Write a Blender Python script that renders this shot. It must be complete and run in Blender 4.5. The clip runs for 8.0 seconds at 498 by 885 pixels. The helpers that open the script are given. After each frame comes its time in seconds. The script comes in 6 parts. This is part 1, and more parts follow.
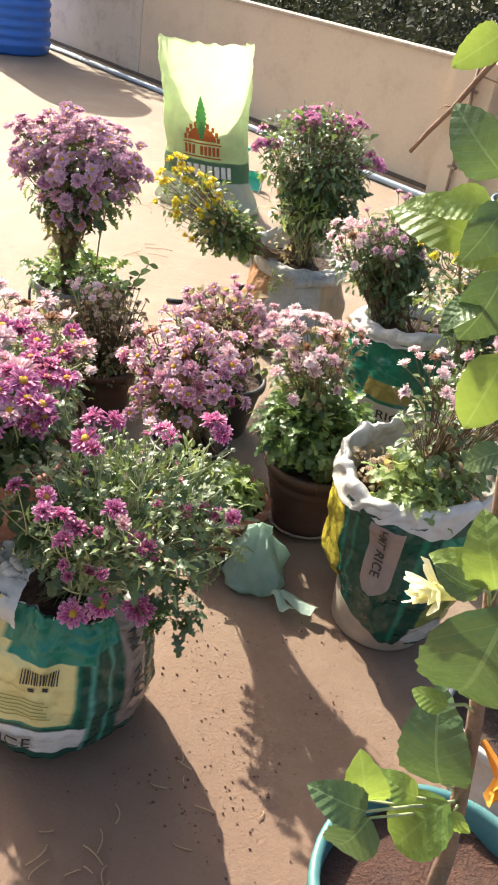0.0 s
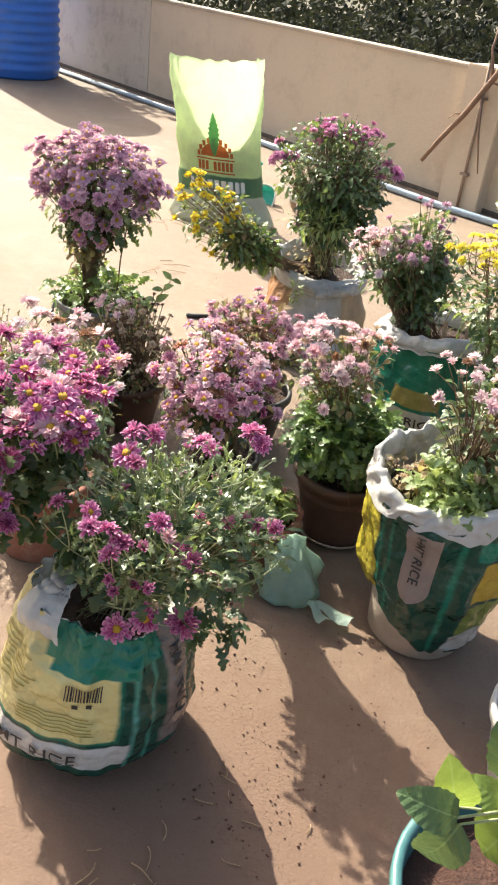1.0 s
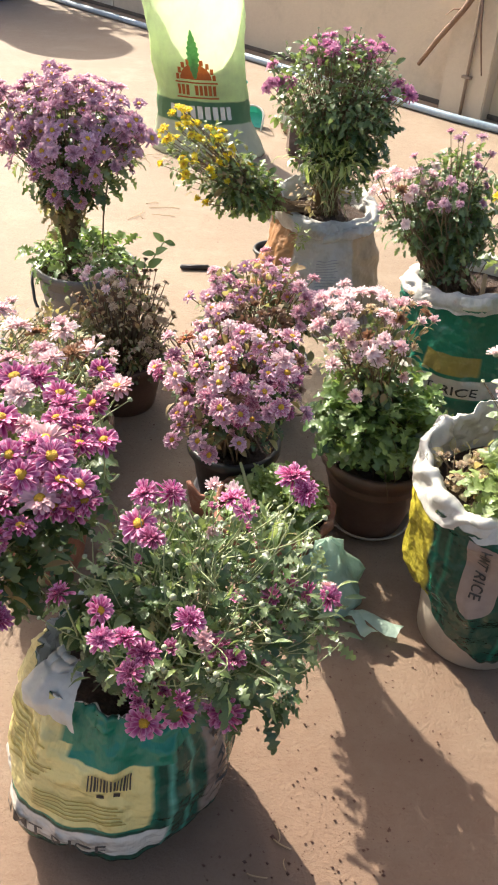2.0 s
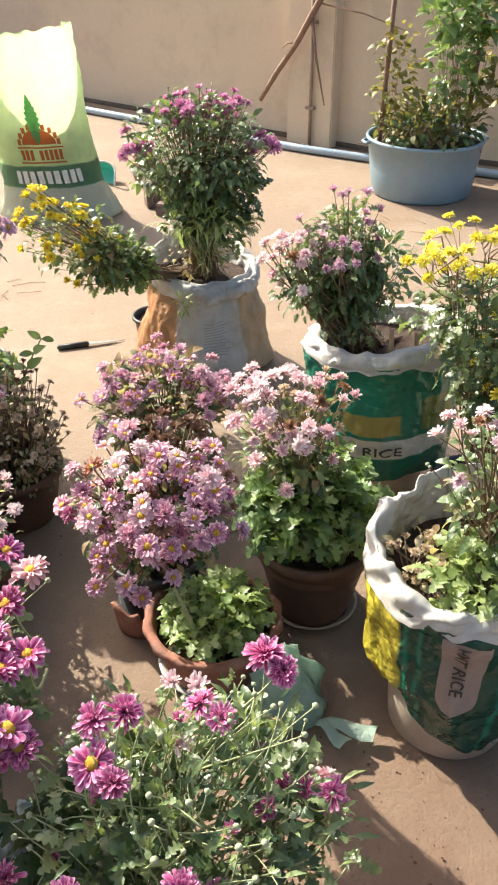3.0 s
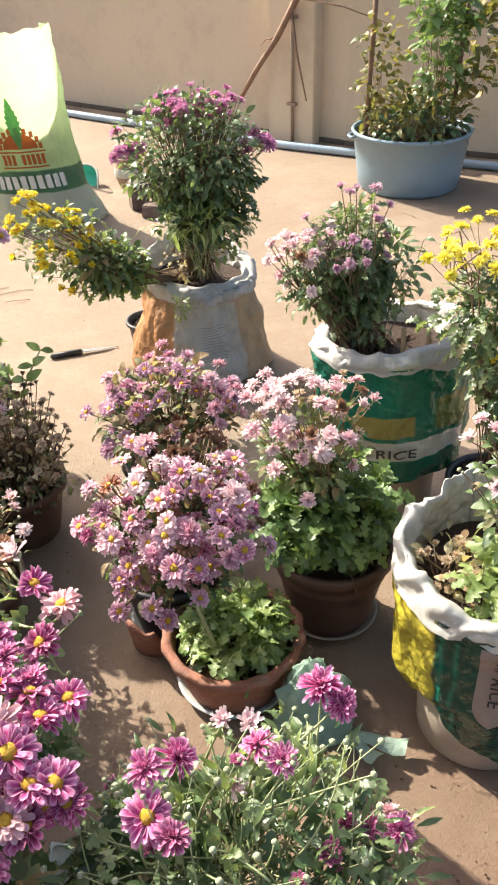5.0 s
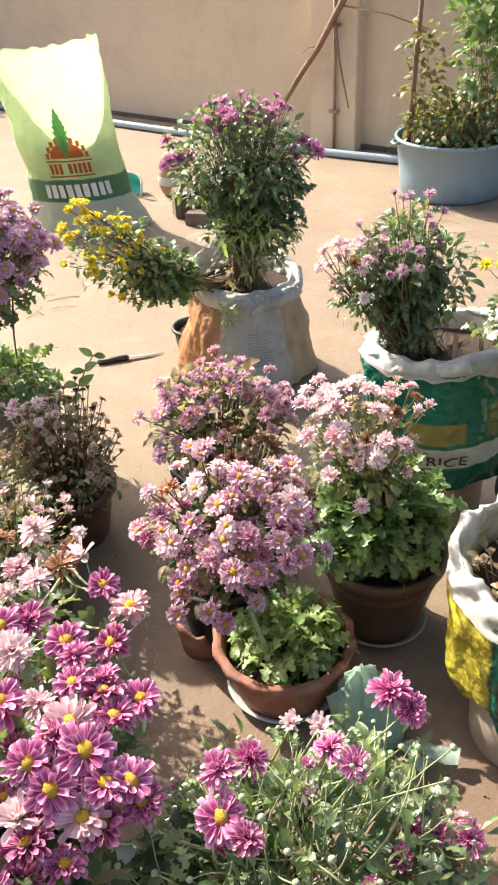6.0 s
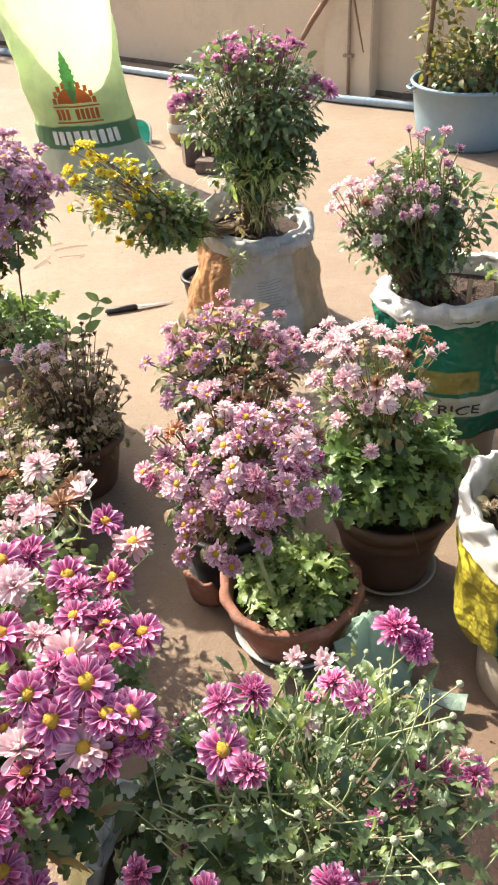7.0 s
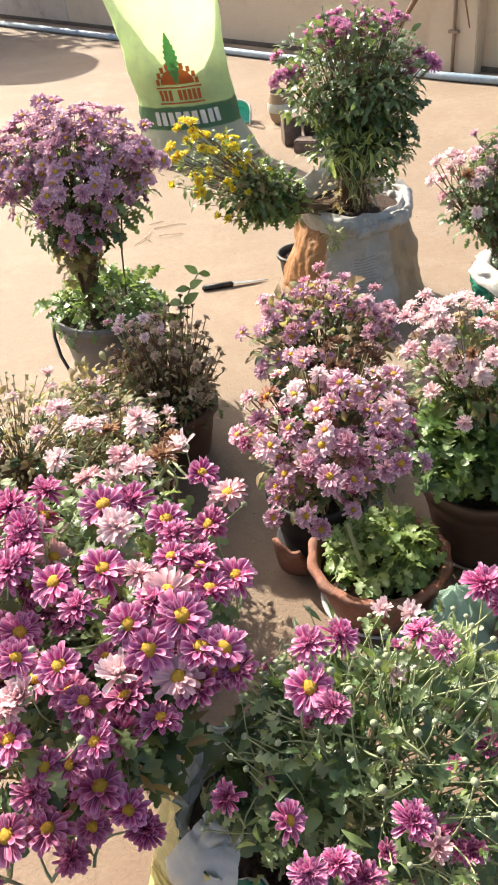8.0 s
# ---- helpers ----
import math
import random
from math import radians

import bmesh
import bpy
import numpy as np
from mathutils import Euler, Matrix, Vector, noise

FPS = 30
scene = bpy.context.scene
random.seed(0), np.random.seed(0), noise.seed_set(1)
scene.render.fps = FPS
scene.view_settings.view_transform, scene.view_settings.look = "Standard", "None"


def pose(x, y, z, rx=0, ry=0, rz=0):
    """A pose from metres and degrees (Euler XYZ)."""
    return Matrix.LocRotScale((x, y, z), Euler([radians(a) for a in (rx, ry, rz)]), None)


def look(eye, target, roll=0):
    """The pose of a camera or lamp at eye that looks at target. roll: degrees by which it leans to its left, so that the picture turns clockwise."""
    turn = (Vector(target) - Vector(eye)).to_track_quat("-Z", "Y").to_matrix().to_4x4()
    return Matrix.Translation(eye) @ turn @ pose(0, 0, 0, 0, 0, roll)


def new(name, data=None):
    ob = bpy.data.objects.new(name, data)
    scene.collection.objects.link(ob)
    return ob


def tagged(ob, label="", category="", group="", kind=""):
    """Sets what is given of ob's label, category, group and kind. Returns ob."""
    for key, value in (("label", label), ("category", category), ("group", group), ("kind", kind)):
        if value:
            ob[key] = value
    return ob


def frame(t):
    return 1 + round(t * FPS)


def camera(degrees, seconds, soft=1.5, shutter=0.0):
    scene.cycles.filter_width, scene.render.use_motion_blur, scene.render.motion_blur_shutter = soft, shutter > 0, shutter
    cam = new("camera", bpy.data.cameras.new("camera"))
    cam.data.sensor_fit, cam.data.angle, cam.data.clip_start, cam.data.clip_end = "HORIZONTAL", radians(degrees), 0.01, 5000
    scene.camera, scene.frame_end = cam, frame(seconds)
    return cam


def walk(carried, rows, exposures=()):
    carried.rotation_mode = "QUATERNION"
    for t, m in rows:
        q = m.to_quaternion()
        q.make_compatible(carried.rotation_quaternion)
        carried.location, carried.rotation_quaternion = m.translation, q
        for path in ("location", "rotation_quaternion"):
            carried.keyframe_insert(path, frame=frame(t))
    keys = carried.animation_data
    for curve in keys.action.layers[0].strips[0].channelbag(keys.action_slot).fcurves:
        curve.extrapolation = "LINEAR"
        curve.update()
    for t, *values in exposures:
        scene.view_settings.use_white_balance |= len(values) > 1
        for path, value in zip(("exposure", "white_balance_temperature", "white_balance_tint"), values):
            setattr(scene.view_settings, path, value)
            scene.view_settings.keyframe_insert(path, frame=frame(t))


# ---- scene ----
cam = camera(33.7, 8.0, 2.0)
PATH = [
    (0, (0.071, 0.224, 1.551), (0.041, 1.931, 0.508), 10.0),
    (0.5, (0.048, 0.198, 1.568), (0.009, 1.932, 0.571), 9.3),
    (1, (0.029, 0.219, 1.538), (-0.042, 1.939, 0.519), 7.6),
    (1.2, (0.007, 0.222, 1.548), (-0.036, 1.917, 0.486), 7.5),
    (2.3, (-0.078, 0.713, 1.533), (-0.077, 2.321, 0.343), 1.5),
    (2.5, (-0.091, 0.77, 1.561), (0.018, 2.386, 0.387), 1.3),
    (3, (-0.123, 0.823, 1.564), (0.094, 2.466, 0.445), -0.3),
    (3.5, (-0.117, 0.831, 1.545), (0.101, 2.469, 0.418), -1.5),
    (4, (-0.124, 0.852, 1.544), (0.102, 2.482, 0.407), -1.9),
    (5.3, (-0.199, 0.902, 1.555), (0.06, 2.542, 0.44), -1.6),
    (5.5, (-0.208, 0.898, 1.561), (0.026, 2.545, 0.451), -2.1),
    (6, (-0.224, 0.897, 1.552), (-0.048, 2.553, 0.445), -2.8),
    (6.5, (-0.214, 0.9, 1.531), (-0.058, 2.535, 0.388), -3.1),
    (7, (-0.218, 0.901, 1.514), (-0.08, 2.503, 0.325), -3.2),
    (7.5, (-0.226, 0.888, 1.508), (-0.189, 2.48, 0.299), -4.7),
    (8, (-0.228, 0.855, 1.503), (-0.309, 2.451, 0.301), -6.2),
]
walk(cam, [(t, look(eye, target, roll)) for t, eye, target, roll in PATH], [(0, 1.36), (1.2, 1.29), (4, 1.31), (6.5, 1.36), (7.5, 1.34), (8, 1.20)])

# ---- light ----
SUN_AZ, SUN_EL = radians(-38.0), radians(37.5)      # azimuth from +y towards +x
sun_from = Vector((math.sin(SUN_AZ) * math.cos(SUN_EL), math.cos(SUN_AZ) * math.cos(SUN_EL), math.sin(SUN_EL)))
world = bpy.data.worlds.new("sky")
scene.world = world
world.use_nodes = True
sky = world.node_tree.nodes.new("ShaderNodeTexSky")
sky.sky_type, sky.sun_disc, sky.sun_elevation, sky.sun_rotation = "NISHITA", False, SUN_EL, SUN_AZ
sky.dust_density, sky.ozone_density = 5.0, 0.4
background = world.node_tree.nodes["Background"]
background.inputs["Strength"].default_value = 0.11
world.node_tree.links.new(sky.outputs[0], background.inputs["Color"])
sun = new("sun", bpy.data.lights.new("sun", "SUN"))
sun.data.energy, sun.data.angle, sun.data.color = 4.4, radians(0.55), (1.0, 0.945, 0.81)
sun.matrix_world = Matrix.Translation((-4, 8, 9)) @ (-sun_from).to_track_quat("-Z", "Y").to_matrix().to_4x4()


# ---- materials ----
def nodes_of(name):
    m = bpy.data.materials.new(name)
    m.use_nodes = True
    nt = m.node_tree
    return m, nt, nt.nodes["Principled BSDF"], nt.nodes["Material Output"]


def put(nt, kind, **values):
    n = nt.nodes.new(kind)
    for key, value in values.items():
        n.inputs[key.replace("_", " ")].default_value = value
    return n


def rgba(c):
    return (c[0], c[1], c[2], 1.0)


def mix(nt, fac, a, b, blend="MIX"):
    n = nt.nodes.new("ShaderNodeMix")
    n.data_type, n.blend_type = "RGBA", blend
    for socket, value in ((n.inputs[0], fac), (n.inputs[6], a), (n.inputs[7], b)):
        if isinstance(value, (int, float)):
            socket.default_value = value
        elif isinstance(value, tuple):
            socket.default_value = rgba(value)
        else:
            nt.links.new(value, socket)
    return n.outputs[2]


def calc(nt, op, a, b=0.0, c=0.0):
    n = nt.nodes.new("ShaderNodeMath")
    n.operation = op
    for socket, value in zip(n.inputs, (a, b, c)):
        if isinstance(value, (int, float)):
            socket.default_value = value
        else:
            nt.links.new(value, socket)
    return n.outputs[0]


def grain(nt, coords, scale, detail=5.0, rough=0.6, lo=0.35, hi=0.65):
    n = put(nt, "ShaderNodeTexNoise", Scale=scale, Detail=detail, Roughness=rough)
    nt.links.new(coords, n.inputs["Vector"])
    r = put(nt, "ShaderNodeMapRange", From_Min=lo, From_Max=hi)
    nt.links.new(n.outputs[0], r.inputs[0])
    return r.outputs[0]


def bumped(nt, bsdf, height, strength, distance):
    b = put(nt, "ShaderNodeBump", Strength=strength, Distance=distance)
    nt.links.new(height, b.inputs["Height"])
    nt.links.new(b.outputs[0], bsdf.inputs["Normal"])


def surface(name, a, b, dirt=None, big=3.0, small=40.0, rough=0.7, bump=0.3, depth=0.004, metal=0.0, dirt_amount=0.5, glow=0.0, spec=0.5):
    """A worn opaque surface: two tones at two scales, dirt in patches, fine relief."""
    m, nt, bsdf, out = nodes_of(name)
    at = nt.nodes.new("ShaderNodeTexCoord").outputs["Object"]
    one, two = grain(nt, at, big), grain(nt, at, small, 4.0, 0.7, 0.3, 0.7)
    tone = mix(nt, calc(nt, "MULTIPLY_ADD", two, 0.45, calc(nt, "MULTIPLY", one, 0.55)), a, b)
    if dirt:
        tone = mix(nt, calc(nt, "MULTIPLY", grain(nt, at, big * 2.3, 8.0, 0.75, 0.5, 0.75), dirt_amount), tone, dirt)
    nt.links.new(tone, bsdf.inputs["Base Color"])
    r = put(nt, "ShaderNodeMapRange", To_Min=max(rough - 0.12, 0.05), To_Max=min(rough + 0.12, 1.0))
    nt.links.new(one, r.inputs[0])
    nt.links.new(r.outputs[0], bsdf.inputs["Roughness"])
    bsdf.inputs["Metallic"].default_value = metal
    bsdf.inputs["Specular IOR Level"].default_value = spec
    bumped(nt, bsdf, two, bump, depth)
    if glow:
        through_it(nt, bsdf, out, tone, glow)
    return m


def through_it(nt, bsdf, out, tone, share):
    t = nt.nodes.new("ShaderNodeBsdfTranslucent")
    nt.links.new(tone, t.inputs["Color"])
    s = put(nt, "ShaderNodeMixShader", Fac=share)
    nt.links.new(bsdf.outputs[0], s.inputs[1])
    nt.links.new(t.outputs[0], s.inputs[2])
    nt.links.new(s.outputs[0], out.inputs["Surface"])


def picked(nt):
    """A random number for each piece, whether an object of its own or an island of a joined mesh."""
    one = nt.nodes.new("ShaderNodeObjectInfo").outputs["Random"]
    two = nt.nodes.new("ShaderNodeNewGeometry").outputs["Random Per Island"]
    return calc(nt, "FRACT", calc(nt, "ADD", one, two)), one


def leafy(name, dark, light, old=None, share=0.3, rough=0.33, old_amount=0.15, spec=0.7):
    m, nt, bsdf, out = nodes_of(name)
    dice, _ = picked(nt)
    at = nt.nodes.new("ShaderNodeTexCoord").outputs["Object"]
    tone = mix(nt, dice, dark, light)
    tone = mix(nt, calc(nt, "MULTIPLY", grain(nt, at, 60.0), 0.35), tone, tuple(0.6 * x for x in dark))
    if old:
        tone = mix(nt, calc(nt, "LESS_THAN", calc(nt, "FRACT", calc(nt, "MULTIPLY", dice, 7.31)), old_amount), tone, old)
    nt.links.new(tone, bsdf.inputs["Base Color"])
    bsdf.inputs["Roughness"].default_value = rough
    bsdf.inputs["Specular IOR Level"].default_value = spec
    bumped(nt, bsdf, grain(nt, at, 150.0), 0.25, 0.002)
    through_it(nt, bsdf, out, mix(nt, 0.5, tone, (light[0] * 1.6, light[1] * 1.5, light[2] * 0.7)), share)
    return m


def petal(name, inner, outer, pale, pale_amount=0.4, share=0.4, edge=0.55, faded=None, faded_amount=0.1):
    """Petals: one tone at the heart, another at the tips, each flower a little different."""
    m, nt, bsdf, out = nodes_of(name)
    dice, _ = picked(nt)
    at = nt.nodes.new("ShaderNodeTexCoord").outputs["UV"]
    sep = nt.nodes.new("ShaderNodeSeparateXYZ")
    nt.links.new(at, sep.inputs[0])
    tone = mix(nt, calc(nt, "POWER", sep.outputs[0], 1.4), inner, outer)
    tips = put(nt, "ShaderNodeMapRange", From_Min=0.72, From_Max=1.0)
    nt.links.new(sep.outputs[0], tips.inputs[0])
    rim = calc(nt, "MAXIMUM", calc(nt, "MULTIPLY", calc(nt, "POWER", sep.outputs[1], 3.5), calc(nt, "SQRT", sep.outputs[0])), calc(nt, "MULTIPLY", tips.outputs[0], 0.7))
    tone = mix(nt, calc(nt, "MULTIPLY", rim, edge), tone, pale)
    info = nt.nodes.new("ShaderNodeObjectInfo").outputs["Random"]
    tone = mix(nt, calc(nt, "MULTIPLY", info, pale_amount), tone, pale)
    tone = mix(nt, calc(nt, "MULTIPLY", dice, 0.25), tone, outer)
    if faded:
        tone = mix(nt, calc(nt, "LESS_THAN", calc(nt, "FRACT", calc(nt, "MULTIPLY", info, 11.7)), faded_amount), tone, faded)
    nt.links.new(tone, bsdf.inputs["Base Color"])
    bsdf.inputs["Roughness"].default_value = 0.55
    through_it(nt, bsdf, out, tone, share)
    return m


def boxmask(nt, u, v, u0, u1, v0, v1, soft=0.004):
    out = 1.0
    for axis, lo, hi in ((u, u0, u1), (v, v0, v1)):
        a = put(nt, "ShaderNodeMapRange", From_Min=lo - soft, From_Max=lo + soft)
        b = put(nt, "ShaderNodeMapRange", From_Min=hi - soft, From_Max=hi + soft, To_Min=1.0, To_Max=0.0)
        nt.links.new(axis, a.inputs[0])
        nt.links.new(axis, b.inputs[0])
        out = calc(nt, "MULTIPLY", calc(nt, "MULTIPLY", a.outputs[0], b.outputs[0]), out)
    return out


def printed(name, ground, fields, rough=0.32, share=0.12, crumple=0.5, weave=True, grime=(0.2, 0.15, 0.1), grime_amount=0.25):
    """Woven plastic sacking with printed fields: (u0, u1, v0, v1, colour) on the sack's own unrolled skin."""
    m, nt, bsdf, out = nodes_of(name)
    tex = nt.nodes.new("ShaderNodeTexCoord")
    sep = nt.nodes.new("ShaderNodeSeparateXYZ")
    nt.links.new(tex.outputs["UV"], sep.inputs[0])
    # a little unevenness, so that no printed edge is ruler-straight
    warp = put(nt, "ShaderNodeTexNoise", Scale=14.0, Detail=2.0)
    nt.links.new(tex.outputs["Object"], warp.inputs["Vector"])
    wob = calc(nt, "MULTIPLY_ADD", warp.outputs[0], 0.016, -0.008)
    u, v = calc(nt, "ADD", sep.outputs[0], wob), calc(nt, "ADD", sep.outputs[1], wob)
    tone = mix(nt, grain(nt, tex.outputs["Object"], 9.0), ground, tuple(0.75 * x for x in ground))
    for u0, u1, v0, v1, colour in fields:
        tone = mix(nt, boxmask(nt, u, v, u0, u1, v0, v1), tone, colour)
    tone = mix(nt, calc(nt, "MULTIPLY", grain(nt, tex.outputs["Object"], 12.0, 8.0, 0.75, 0.5, 0.75), grime_amount), tone, grime)
    nt.links.new(tone, bsdf.inputs["Base Color"])
    bsdf.inputs["Roughness"].default_value = rough
    folds = grain(nt, tex.outputs["Object"], 16.0, 3.0, 0.5, 0.3, 0.7)
    if weave:
        w = put(nt, "ShaderNodeTexWave", Scale=90.0, Distortion=0.5)
        nt.links.new(tex.outputs["UV"], w.inputs["Vector"])
        folds = calc(nt, "MULTIPLY_ADD", w.outputs[1], 0.012, folds)
    bumped(nt, bsdf, folds, crumple, 0.012)
    through_it(nt, bsdf, out, mix(nt, 0.55, tone, (0.95, 0.97, 0.82)), share)
    return m


FLOOR, nt, bsdf, out = nodes_of("terrace_floor")
at = nt.nodes.new("ShaderNodeTexCoord").outputs["Object"]
broad, fine, spots = grain(nt, at, 0.9, 6.0), grain(nt, at, 24.0, 8.0, 0.75, 0.3, 0.7), grain(nt, at, 5.0, 9.0, 0.8, 0.55, 0.72)
tone = mix(nt, broad, (0.238, 0.171, 0.116), (0.306, 0.236, 0.172))
tone = mix(nt, calc(nt, "MULTIPLY", fine, 0.5), tone, (0.22, 0.135, 0.085))
tone = mix(nt, calc(nt, "MULTIPLY", grain(nt, at, 2.6, 7.0, 0.7, 0.5, 0.78), 0.5), tone, (0.40, 0.33, 0.25))
tone = mix(nt, calc(nt, "MULTIPLY", spots, 0.45), tone, (0.17, 0.105, 0.072))
tone = mix(nt, calc(nt, "MULTIPLY", grain(nt, at, 130.0, 3.0, 0.6, 0.60, 0.70), 0.6), tone, (0.10, 0.062, 0.042))
tone = mix(nt, calc(nt, "MULTIPLY", grain(nt, at, 70.0, 4.0, 0.7, 0.58, 0.72), 0.45), tone, (0.38, 0.29, 0.215))
# reddish soil trodden into the floor where the pots are filled
far = put(nt, "ShaderNodeVectorMath")
far.operation = "DISTANCE"
nt.links.new(at, far.inputs[0])
far.inputs[1].default_value = (0.02, 1.25, 0.0)
reach = put(nt, "ShaderNodeMapRange", From_Min=1.5, From_Max=0.5)
nt.links.new(calc(nt, "MULTIPLY_ADD", grain(nt, at, 4.0, 6.0, 0.65), 0.35, far.outputs["Value"]), reach.inputs[0])
tone = mix(nt, calc(nt, "MULTIPLY", reach.outputs[0], 0.75), tone, (0.165, 0.092, 0.058))
nt.links.new(tone, bsdf.inputs["Base Color"])
r = put(nt, "ShaderNodeMapRange", To_Min=0.62, To_Max=0.85)
bsdf.inputs["Specular IOR Level"].default_value = 0.35
nt.links.new(broad, r.inputs[0])
nt.links.new(r.outputs[0], bsdf.inputs["Roughness"])
pits = calc(nt, "ADD", fine, calc(nt, "MULTIPLY", grain(nt, at, 110.0), 0.6))
bumped(nt, bsdf, pits, 0.38, 0.005)

PLASTER = surface("wall_plaster", (0.585, 0.465, 0.335), (0.665, 0.535, 0.395), (0.27, 0.195, 0.14), 1.1, 30.0, 0.85, 0.35, 0.004, dirt_amount=0.35)
PLASTER_GREY = surface("wall_plaster_weathered", (0.52, 0.435, 0.35), (0.60, 0.515, 0.42), (0.20, 0.15, 0.115), 1.6, 26.0, 0.9, 0.4, 0.005, dirt_amount=0.6)
COPING = surface("wall_coping", (0.42, 0.33, 0.25), (0.55, 0.44, 0.34), (0.10, 0.08, 0.06), 2.0, 30.0, 0.9, 0.5, 0.006)
TAR = surface("dark_skirting", (0.07, 0.055, 0.045), (0.16, 0.12, 0.09), (0.3, 0.22, 0.16), 3.0, 25.0, 0.9, 0.6, 0.008)
PVC = surface("grey_plastic_pipe", (0.27, 0.35, 0.43), (0.36, 0.44, 0.52), (0.25, 0.22, 0.18), 3.0, 50.0, 0.35, 0.1, 0.001)
DRUM_BLUE = surface("blue_plastic", (0.03, 0.14, 0.52), (0.05, 0.19, 0.62), (0.16, 0.20, 0.30), 2.0, 40.0, 0.4, 0.1, 0.002, dirt_amount=0.3)
TUB_BLUE = surface("faded_blue_plastic", (0.17, 0.26, 0.32), (0.23, 0.325, 0.385), (0.20, 0.20, 0.18), 3.0, 40.0, 0.5, 0.15, 0.002, dirt_amount=0.4)
TEAL = surface("teal_plastic", (0.05, 0.15, 0.15), (0.075, 0.20, 0.195), (0.20, 0.24, 0.20), 5.0, 50.0, 0.4, 0.1, 0.001, dirt_amount=0.3)
SCOOP_TEAL = surface("bright_teal_plastic", (0.08, 0.50, 0.42), (0.12, 0.60, 0.50), None, 5.0, 50.0, 0.35, 0.1, 0.001, glow=0.3)
TERRACOTTA = surface("terracotta", (0.22, 0.085, 0.055), (0.33, 0.14, 0.09), (0.33, 0.24, 0.18), 9.0, 60.0, 0.85, 0.5, 0.004, dirt_amount=0.85)
BROWN_POT = surface("brown_plastic", (0.095, 0.048, 0.034), (0.14, 0.072, 0.05), (0.18, 0.125, 0.095), 6.0, 50.0, 0.55, 0.15, 0.002, dirt_amount=0.5)
BLACK_POT = surface("black_plastic", (0.018, 0.016, 0.016), (0.04, 0.036, 0.034), (0.10, 0.08, 0.065), 6.0, 50.0, 0.5, 0.15, 0.002)
PAIL_GREY = surface("dusty_grey_plastic", (0.11, 0.11, 0.115), (0.17, 0.165, 0.165), (0.26, 0.22, 0.18), 5.0, 50.0, 0.5, 0.15, 0.002)
BUCKET_BEIGE = surface("beige_plastic", (0.34, 0.28, 0.22), (0.42, 0.35, 0.28), (0.20, 0.15, 0.10), 5.0, 50.0, 0.5, 0.15, 0.002)
PLATE_WHITE = surface("stained_white_plastic", (0.42, 0.41, 0.39), (0.55, 0.54, 0.51), (0.22, 0.18, 0.14), 8.0, 50.0, 0.45, 0.1, 0.001)
SOIL = surface("potting_soil", (0.045, 0.028, 0.02), (0.11, 0.065, 0.045), (0.20, 0.10, 0.065), 20.0, 120.0, 0.95, 0.9, 0.012)
RED_SOIL = surface("red_soil", (0.09, 0.042, 0.028), (0.17, 0.08, 0.052), (0.06, 0.03, 0.02), 20.0, 120.0, 0.95, 0.9, 0.012)
BARK = surface("woody_stem", (0.17, 0.10, 0.065), (0.26, 0.17, 0.11), (0.08, 0.05, 0.035), 20.0, 90.0, 0.85, 0.6, 0.003)
STEM_GREEN = surface("green_stem", (0.24, 0.28, 0.13), (0.40, 0.43, 0.23), (0.16, 0.11, 0.06), 20.0, 90.0, 0.6, 0.2, 0.001)
STEM_BROWN = surface("dry_stem", (0.14, 0.09, 0.05), (0.22, 0.15, 0.09), (0.07, 0.05, 0.03), 20.0, 90.0, 0.8, 0.3, 0.001)
STICK = surface("bare_branch", (0.20, 0.11, 0.07), (0.30, 0.19, 0.13), (0.10, 0.06, 0.04), 8.0, 60.0, 0.85, 0.6, 0.004)
RUST = surface("rusty_conduit", (0.26, 0.18, 0.13), (0.36, 0.27, 0.20), (0.16, 0.07, 0.04), 8.0, 60.0, 0.8, 0.4, 0.003)
STEEL = surface("knife_steel", (0.30, 0.30, 0.30), (0.45, 0.44, 0.43), (0.2, 0.15, 0.12), 20.0, 80.0, 0.35, 0.1, 0.001, metal=0.9)
INK = surface("black_ink", (0.02, 0.02, 0.02), (0.04, 0.04, 0.04), None, 20.0, 80.0, 0.5, 0.05, 0.001)
BAG_GREEN = surface("thin_green_plastic", (0.38, 0.54, 0.44), (0.52, 0.66, 0.55), None, 12.0, 60.0, 0.28, 0.5, 0.006, glow=0.5)
CLAY_BEIGE = surface("weathered_clay", (0.26, 0.17, 0.11), (0.38, 0.27, 0.19), (0.20, 0.12, 0.08), 9.0, 60.0, 0.85, 0.4, 0.003)
BRICK = surface("old_brick", (0.13, 0.085, 0.065), (0.21, 0.145, 0.11), (0.28, 0.25, 0.22), 9.0, 60.0, 0.9, 0.6, 0.004, dirt_amount=0.7)
STRAW = surface("dry_straw", (0.30, 0.19, 0.10), (0.45, 0.31, 0.18), None, 10.0, 60.0, 0.85, 0.3, 0.002)

